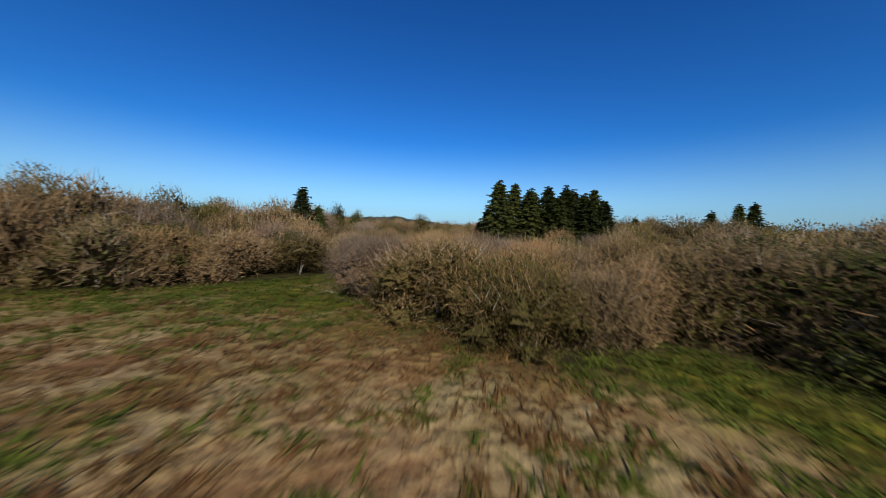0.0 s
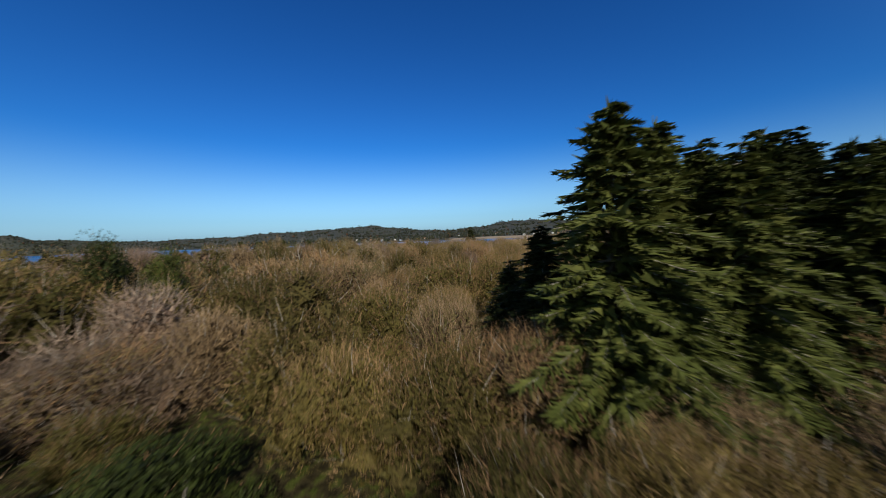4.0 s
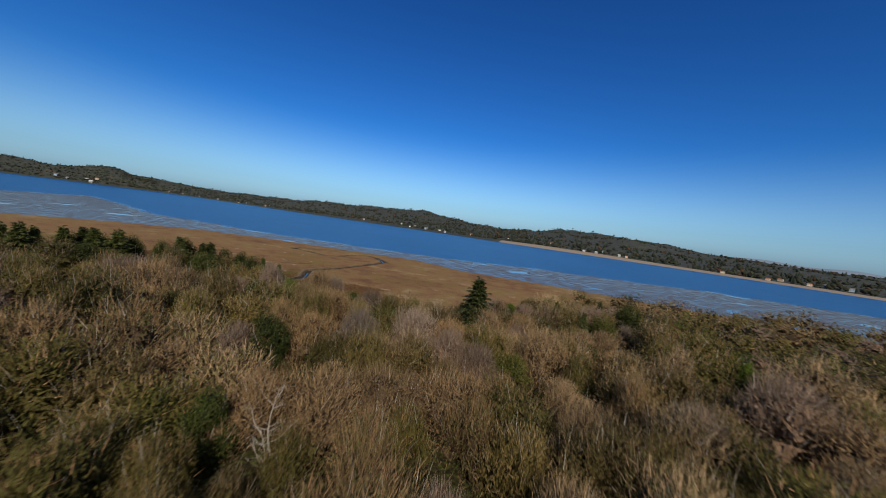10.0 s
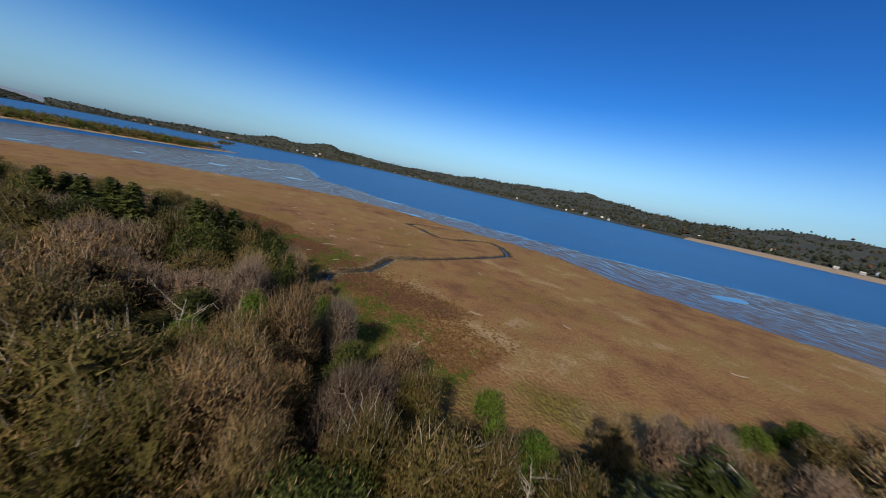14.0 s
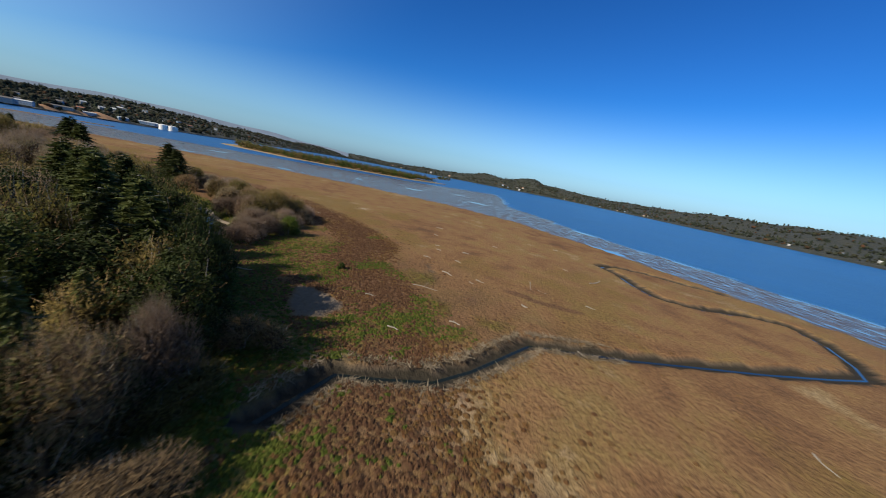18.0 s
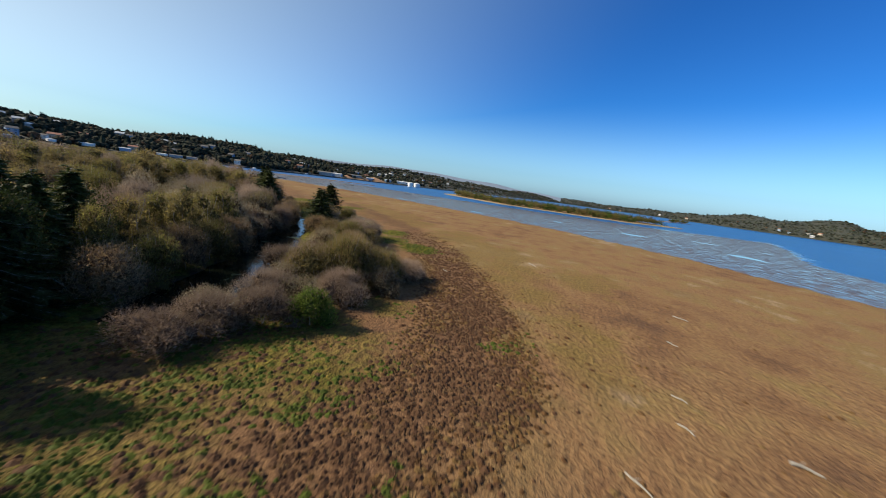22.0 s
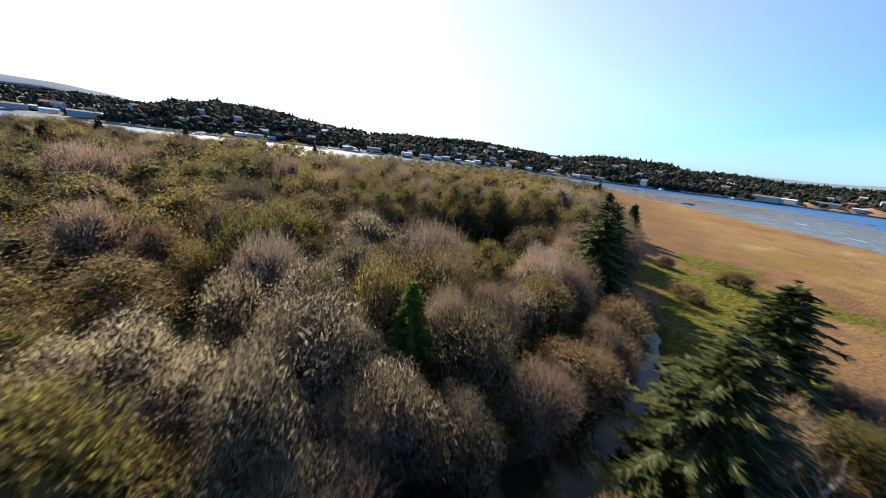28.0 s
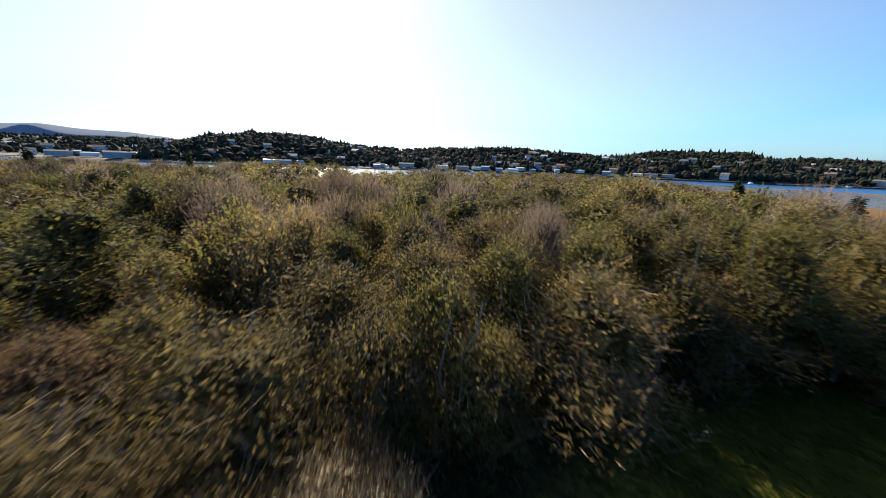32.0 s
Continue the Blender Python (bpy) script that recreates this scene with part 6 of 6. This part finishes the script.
# ---- grass: tufts joined as stuff ----
def tuft_proto(seed, n, lean=0.55, mound=False):
    """A tuft of blades, one unit high, on a low rounded mound where the marsh is hummocky."""
    r = np.random.RandomState(seed)
    base = np.c_[r.normal(size=(n, 2)) * 0.19, np.zeros(n) - 0.03]
    if mound:
        base[:, 2] = 0.72 * np.exp(-4.0 * (base[:, :2] ** 2).sum(1)) - 0.1
    v, f = blades(r, base, unit(r.normal(size=(n, 3)) * lean + [0, 0, 1]), r.uniform(0.35, 0.65, n) if mound else r.uniform(0.6, 1.1, n), np.full(n, 0.10))
    if mound:
        a = np.arange(7) * 2 * np.pi / 7 + r.uniform(0, 6)
        ring = np.stack([np.cos(a), np.sin(a)], -1) * r.uniform(0.4, 0.62, (7, 1))
        dome = np.r_[np.c_[ring, np.full(7, -0.15)], [[r.uniform(-0.12, 0.12), r.uniform(-0.12, 0.12), 0.85]]]
        i = np.arange(7)
        g = np.stack([i, (i + 1) % 7, 0 * i + 7], -1)
        f = np.r_[f, g + len(v)]
        v = np.r_[v, dome]
    return v, [f], np.zeros(len(f), int)


tufts = [tuft_proto(700 + i, 9) for i in range(5)]
hummocks = [tuft_proto(710 + i, 6, 0.7, True) for i in range(5)]


def grass(name, xy, hi, wide, mats, choose, seed, label, stock=tufts):
    r = np.random.RandomState(seed)
    n = len(xy)
    z = ground_height(xy[:, 0], xy[:, 1])
    ok = z > -0.25
    xy, z, n = xy[ok], z[ok], int(ok.sum())
    ch = choose(xy[:, 0], xy[:, 1], r)
    ps = [(v, f, m + k) for k in range(len(mats)) for v, f, m in stock]
    h = r.uniform(0.55, 1.25, n) * hi
    me = scatter_mesh(name, ps, np.c_[xy, z], np.stack([wide * r.uniform(0.45, 1.45, n), h], -1), r.uniform(0, 6, n), ch * 5 + r.randint(0, 5, n), mats, r.uniform(0, 1, n))
    tagged(new(name, me), label, "grass", kind="stuff")


gr = np.random.RandomState(81)
cand = np.c_[gr.uniform(-150 * K, -20 * K, 170000), gr.uniform(88 * K, 160 * K, 170000)]
edge = signed(cand[:, 0], cand[:, 1], THICKET)
dens = np.maximum(0.02 + 0.88 * smooth(edge, -30, -8), 0.8 * smooth(-seg_dist(cand[:, 0], cand[:, 1], RED_BAND), -9, -5)) * np.exp(-np.clip(seg_dist(cand[:, 0], cand[:, 1], ROUTE) - 10, 0, 99) / 16) 
cand = cand[(signed(cand[:, 0], cand[:, 1], THICKET) < 1) & (signed(cand[:, 0], cand[:, 1], POND) < -0.5) & (seg_dist(cand[:, 0], cand[:, 1], CREEK) > 1.9)
            & (signed(cand[:, 0], cand[:, 1], MUDPAN) < 0) & (gr.uniform(size=len(cand)) < dens)]


def marsh_choice(x, y, r):
    g = 1.1 * zones(x, y, np.zeros(len(x)))[:, 1] + 0.4 * wobble(x, y, 9, 82) + r.uniform(-0.25, 0.25, len(x))
    red = tones(x, y, np.zeros(len(x)))[:, 0] + r.uniform(-0.2, 0.2, len(x))
    return np.where(g > 0.55, 1, np.where(red > 0.4, 2, 0))


grass("marsh_tussocks", cand, 0.2, 0.6, [grass_mat, lush_mat, rust_mat], marsh_choice, 83, "low brown and green salt marsh tussocks", hummocks)
mc = np.c_[gr.uniform(-34 * K, 24 * K, 16000), gr.uniform(-100 * K, -42 * K, 16000)]
mc = mc[signed(mc[:, 0], mc[:, 1], MEADOW) > -2.5]
grass("meadow_grass", mc, 0.32, 1.3, [grass_mat, lush_mat], lambda x, y, r: (wobble(x, y, 8, 84) + r.uniform(-0.5, 0.5, len(x)) + 1.2 * smooth(9 - np.hypot(x - 14 * K, y + 60 * K), -2, 4) + 1.1 * smooth(y, -63 * K, -53 * K) * smooth(-x, 0, 5 * K) > 0.3).astype(int), 85, "long straw-brown and green meadow grass")
cc = np.c_[gr.uniform(-146 * K, -119 * K, 6000), gr.uniform(29 * K, 51 * K, 6000)]
cc = cc[signed(cc[:, 0], cc[:, 1], CLEARING) > -2]
grass("clearing_grass", cc, 0.45, 1.5, [lush_mat], lambda x, y, r: np.zeros(len(x), int), 86, "lush green grass in the shaded clearing")
# pale dead grass hanging over the creek banks
tc_ = np.linspace(0, 1, 2600)
seg = np.r_[0, np.cumsum(np.hypot(*np.diff(CREEK, axis=0).T))]
cx, cy = np.interp(tc_ * seg[-1], seg, CREEK[:, 0]), np.interp(tc_ * seg[-1], seg, CREEK[:, 1])
nx, ny = np.gradient(cy), -np.gradient(cx)
nl = np.hypot(nx, ny) + 1e-9
off = (gr.choice([-1, 1], 2600)) * (1.9 + 0.5 * gr.uniform(size=2600) - 0.5 * smooth(cy, 150 * K, 200 * K))
grass("creek_bank_grass", np.c_[cx + nx / nl * off, cy + ny / nl * off][cy < 144 * K], 0.24, 1.5, [pale_mat], lambda x, y, r: np.zeros(len(x), int), 87, "pale dead grass clumps along the creek banks")

# ---- town across the water ----
wall_mats = [plain("white_siding", [(0.3, (0.62, 0.61, 0.58)), (0.7, (0.78, 0.77, 0.74))], 0.8, 0.7, 0.1), plain("blue_siding", [(0.3, (0.20, 0.28, 0.38)), (0.7, (0.28, 0.37, 0.48))], 0.8, 0.7, 0.1),
             plain("tan_siding", [(0.3, (0.36, 0.30, 0.23)), (0.7, (0.47, 0.40, 0.31))], 0.8, 0.7, 0.1), plain("grey_siding", [(0.3, (0.25, 0.25, 0.25)), (0.7, (0.36, 0.36, 0.36))], 0.8, 0.7, 0.1)]
roof_mats = [plain("dark_shingle", [(0.3, (0.08, 0.075, 0.07)), (0.7, (0.15, 0.14, 0.135))], 1.5, 0.9, 0.3), plain("metal_roof", [(0.3, (0.40, 0.42, 0.43)), (0.7, (0.54, 0.55, 0.55))], 0.5, 0.55, 0.1),
             plain("red_roof", [(0.3, (0.22, 0.09, 0.06)), (0.7, (0.32, 0.14, 0.09))], 1.5, 0.9, 0.3)]
glass_mat = plain("window_glass", [(0.3, (0.03, 0.04, 0.05)), (0.7, (0.06, 0.07, 0.09))], 0.5, 0.08, 0.0)
chip_mat = plain("wood_chips", [(0.3, (0.26, 0.14, 0.07)), (0.7, (0.38, 0.21, 0.11))], 0.4, 0.95, 0.5)
timber_mat = plain("dark_timber", [(0.3, (0.05, 0.045, 0.04)), (0.7, (0.12, 0.105, 0.09))], 1.0, 0.9, 0.4)
tank_mat = plain("tank_paint", [(0.3, (0.66, 0.66, 0.64)), (0.7, (0.80, 0.80, 0.78))], 0.3, 0.5, 0.05)


def box_v(x0, x1, y0, y1, z0, z1):
    v = [(x, y, z) for z in (z0, z1) for y in (y0, y1) for x in (x0, x1)]
    return v, [(0, 2, 3, 1), (4, 5, 7, 6), (0, 1, 5, 4), (2, 6, 7, 3), (0, 4, 6, 2), (1, 3, 7, 5)]


def box_mesh(name, dims, mat):
    return Heap().add(*box_v(*dims)).mesh(name, [mat])


def house_proto(name, label, category, group, l, w, h, rise, wall, roof, rows=1):
    top = thing(name, label, category, group)
    v = np.array([(-l / 2, -w / 2, -3), (l / 2, -w / 2, -3), (l / 2, w / 2, -3), (-l / 2, w / 2, -3), (-l / 2, -w / 2, h), (l / 2, -w / 2, h), (l / 2, w / 2, h), (-l / 2, w / 2, h), (-l / 2, 0, h + rise), (l / 2, 0, h + rise)])
    body = Heap().add(v, [(0, 1, 5, 4), (2, 3, 7, 6), (1, 2, 6, 5), (3, 0, 4, 7)]).add(v, [(4, 7, 8), (5, 9, 6)])
    part("wall", body.mesh(name + "_wall", [wall]), top)
    e, tk = 0.5, 0.22
    k = rise / (w / 2)
    rv = []
    for dz in (0.06, 0.06 + tk):
        rv += [(-l / 2 - e, -w / 2 - e, h - e * k + dz), (l / 2 + e, -w / 2 - e, h - e * k + dz), (l / 2 + e, 0, h + rise + dz), (-l / 2 - e, 0, h + rise + dz), (l / 2 + e, w / 2 + e, h - e * k + dz), (-l / 2 - e, w / 2 + e, h - e * k + dz)]
    rf = [(6, 7, 8, 9), (9, 8, 10, 11), (3, 2, 1, 0), (5, 4, 2, 3), (0, 1, 7, 6), (4, 5, 11, 10), (1, 2, 8, 7), (2, 4, 10, 8), (3, 0, 6, 9), (5, 3, 9, 11)]
    part("roof", Heap().add(rv, rf).mesh(name + "_roof", [roof]), top)
    n = 2 if l < 20 else 5
    win = box_mesh(name + "_window", (-0.6, 0.6, -0.05, 0.05, -0.6, 0.6), glass_mat)
    for side in (-1, 1):
        for s in range(rows):
            for i in range(n):
                ob = part("window", win, top)
                ob.location = (-l / 2 + (i + 0.5) * l / n, side * (w / 2 + 0.01), 1.5 + s * 2.8)
    door = part("door", box_mesh(name + "_door", (-0.5, 0.5, -0.06, 0.06, 0, 2.1), timber_mat), top)
    door.location = (l * 0.12, -w / 2, 0)
    return top


homes = [house_proto("house", "small white house with dark pitched roof", "house", "shore houses", 11, 8, 4.6, 2.4, wall_mats[0], roof_mats[0]),
         house_proto("house", "two-storey blue-grey house with dark roof", "house", "shore houses", 10, 9, 6.4, 2.4, wall_mats[1], roof_mats[0], 2),
         house_proto("house", "tan house with brown-red roof", "house", "shore houses", 13, 8, 4.4, 2.2, wall_mats[2], roof_mats[2]),
         house_proto("house", "grey house with pale metal roof", "house", "shore houses", 12, 8, 5.0, 2.6, wall_mats[3], roof_mats[1])]
sheds = [house_proto("warehouse", "long white waterfront warehouse with metal roof", "warehouse", "waterfront sheds", 44, 18, 7, 2.6, wall_mats[0], roof_mats[1]),
         house_proto("warehouse", "blue boat shed with pale roof on the water", "warehouse", "waterfront sheds", 30, 12, 8, 2.4, wall_mats[1], roof_mats[1]),
         house_proto("warehouse", "grey mill shed with dark roof", "warehouse", "waterfront sheds", 52, 20, 9, 3.0, wall_mats[3], roof_mats[0])]
placed = {}


def build_at(key, stock, n, x, y, z, turn, size=1.0):
    k = placed.get(key, 0)
    placed[key] = k + 1
    m = Matrix.LocRotScale((x, y, z), Euler((0, 0, turn)), (size,) * 3)
    todo = placed.setdefault((key, "set"), set())
    if n % len(stock) not in todo:
        todo.add(n % len(stock))
        stock[n % len(stock)].matrix_world = m
        return stock[n % len(stock)]
    twin = copy_thing(stock[n % len(stock)], m)
    twin.matrix_basis = m
    return twin


tr = np.random.RandomState(90)


def settle(shore, lo, hi, count, f0, f1, key, stock, size=1.0):
    for n in range(count):
        s, f = tr.uniform(lo, hi), tr.uniform(f0, f1)
        x, y, z = (float(v) for v in shore_place(shore, np.array(s), np.array(f)))
        face = math.atan2(y - EYE[1], x - EYE[0]) + math.pi / 2
        build_at(key, stock, tr.randint(0, len(stock)), x, y, max(z, 0.5) + 2.2, face + tr.uniform(-0.4, 0.4), 0.8 * size * tr.uniform(0.8, 1.2))


settle(SOUTH, 0.14, 0.46, 44, 0.05, 0.72, "homes", homes, 1.05)
settle(SOUTH, 0.46, 0.66, 34, 0.04, 0.4, "homes", homes, 1.05)
settle(SOUTH, 0.70, 0.88, 28, 0.05, 0.6, "homes", homes, 1.05)
settle(SOUTH, 0.02, 0.16, 16, 0.03, 0.25, "homes", homes, 1.3)
settle(SOUTH, 0.03, 0.17, 12, 0.01, 0.05, "sheds", sheds, 0.6)
settle(SOUTH, 0.26, 0.62, 24, 0.008, 0.04, "sheds", sheds, 0.42)
settle(SOUTH, 0.72, 0.85, 12, 0.008, 0.05, "sheds", sheds, 0.7)
settle(NORTH, 0.22, 0.85, 34, 0.015, 0.07, "homes", homes, 0.7)
settle(NORTH, 0.04, 0.2, 10, 0.03, 0.2, "homes", homes, 1.6)


def tank(x, y, r, h):
    top = thing("storage_tank", "round white storage tank on the waterfront", "tank", "storage tanks", (x, y, 1.5))
    a = np.arange(24) * 2 * np.pi / 24
    ring = np.stack([np.cos(a) * r, np.sin(a) * r], -1)
    v = np.r_[np.c_[ring, np.full(24, -3)], np.c_[ring, np.full(24, h)]]
    part("shell", Heap().add(v, [(i, (i + 1) % 24, 24 + (i + 1) % 24, 24 + i) for i in range(24)]).mesh("tank_shell", [tank_mat], soft=True), top)
    v = np.r_[np.c_[ring * 1.02, np.full(24, h)], [[0, 0, h + r * 0.22]]]
    part("roof", Heap().add(v, [(i, (i + 1) % 24, 24) for i in range(24)]).mesh("tank_roof", [tank_mat]), top)


for x, y, r, h in [(-718, -196, 8, 9), (-735, -190, 8, 9), (-752, -194, 6, 7)]:
    tank(x * K, y * K, r, h)


def chip_pile(x, y, r, h, seed):
    g = np.random.RandomState(seed)
    a = np.arange(28) * 2 * np.pi / 28
    rows = [np.c_[np.cos(a) * r * k * g.uniform(0.9, 1.1, 28) * 1.8, np.sin(a) * r * k * g.uniform(0.9, 1.1, 28), np.full(28, h * (1 - k) ** 0.8) - (0.5 if k == 1 else 0)] for k in (1.0, 0.7, 0.4, 0.12)]
    v = np.r_[np.concatenate(rows), [[0, 0, h]]]
    q = [(k * 28 + i, k * 28 + (i + 1) % 28, (k + 1) * 28 + (i + 1) % 28, (k + 1) * 28 + i) for k in range(3) for i in range(28)]
    me = Heap().add(v, q).add(v, [(84 + i, 84 + (i + 1) % 28, 112) for i in range(28)]).mesh("chip_pile", [chip_mat], soft=True)
    ob = new("chip_mound", me)
    ob.matrix_world = pose(x, y, 1.5, 0, 0, math.degrees(math.atan2(y - EYE[1], x - EYE[0])) + 90)
    tagged(ob, "large orange heap of wood chips on the dock", "heap", "chip heaps")


for n, (x, y, r, h) in enumerate([(-625, -262, 17, 10), (-660, -250, 19, 11), (-595, -268, 12, 7)]):
    chip_pile(x * K, y * K, r, h, 700 + n)


def pier(x0, y0, x1, y1, wide, label):
    a, b = np.array([x0, y0]) * K, np.array([x1, y1]) * K
    l, turn = np.linalg.norm(b - a), math.atan2(b[1] - a[1], b[0] - a[0])
    top = thing("pier", label, "pier", "piers", (*((a + b) / 2), 0), turn)
    part("deck", box_mesh("pier_deck", (-l / 2, l / 2, -wide / 2, wide / 2, 0.9, 1.5), timber_mat), top)
    v, q, c = tube([(0, 0, -3), (0, 0, -1), (0, 0, 0.95)], [0.35, 0.35, 0.33], 7)
    pile = Heap().add(v, q).mesh("pier_pile", [timber_mat], soft=True)
    for i in range(int(l / 14) + 1):
        for s in (-1, 1):
            ob = part("post", pile, top)
            ob.location = (-l / 2 + 3 + i * 14, s * wide * 0.4, 0)


for row in [(-560, -252, -700, -208, 10), (-420, -258, -520, -258, 8), (-780, -190, -900, -176, 10), (-300, -290, -390, -268, 7), (110, -232, 20, -258, 6), (-20, -268, -90, -282, 6), (260, -250, 330, -275, 8)]:
    pier(*row, "long dark timber pier on piles along the shore")


def boat(n, x, y, turn, l):
    top = thing("boat", "small white fishing boat moored off the town", "boat", "boats", (x * K, y * K, WATER + 0.1), turn)
    t = np.linspace(-1, 1, 9)
    w = l * 0.16 * np.sqrt(np.clip(1 - np.clip(t, -0.2, 1) ** 2, 0.02, 1))
    up = np.stack([t * l / 2, w, 0.9 + 0.5 * np.clip(t, 0, 1) ** 2], -1)
    lo = np.stack([t * l / 2 * 0.9, w * 0.6, np.full(9, -0.4)], -1)
    v = np.r_[up, up * [1, -1, 1], lo, lo * [1, -1, 1]]
    q = [(i, i + 1, 18 + i + 1, 18 + i) for i in range(8)] + [(9 + i + 1, 9 + i, 27 + i, 27 + i + 1) for i in range(8)] + [(i + 1, i, 9 + i, 9 + i + 1) for i in range(8)]
    part("hull", Heap().add(v, q).mesh("boat_hull", [tank_mat]), top)
    part("cabin", box_mesh("boat_cabin", (-l * 0.2, l * 0.12, -l * 0.09, l * 0.09, 0.8, 2.9), wall_mats[0]), top, "white cabin")
    v, q, c = tube([(0, 0, 2.8), (0, 0, 4.5), (0, 0, 6.0)], [0.07, 0.06, 0.04], 5)
    part("mast", Heap().add(v, q).mesh("boat_mast", [tank_mat]), top)


for n, (x, y, a, l) in enumerate([(-30, -262, 0.4, 14), (-62, -276, 0.2, 12), (-95, -280, 0.1, 16), (-140, -280, 0.0, 13), (70, -238, 0.3, 12), (-390, -255, 0.2, 15), (-480, -255, 0.1, 16)]):
    boat(n, x, y, a, l)
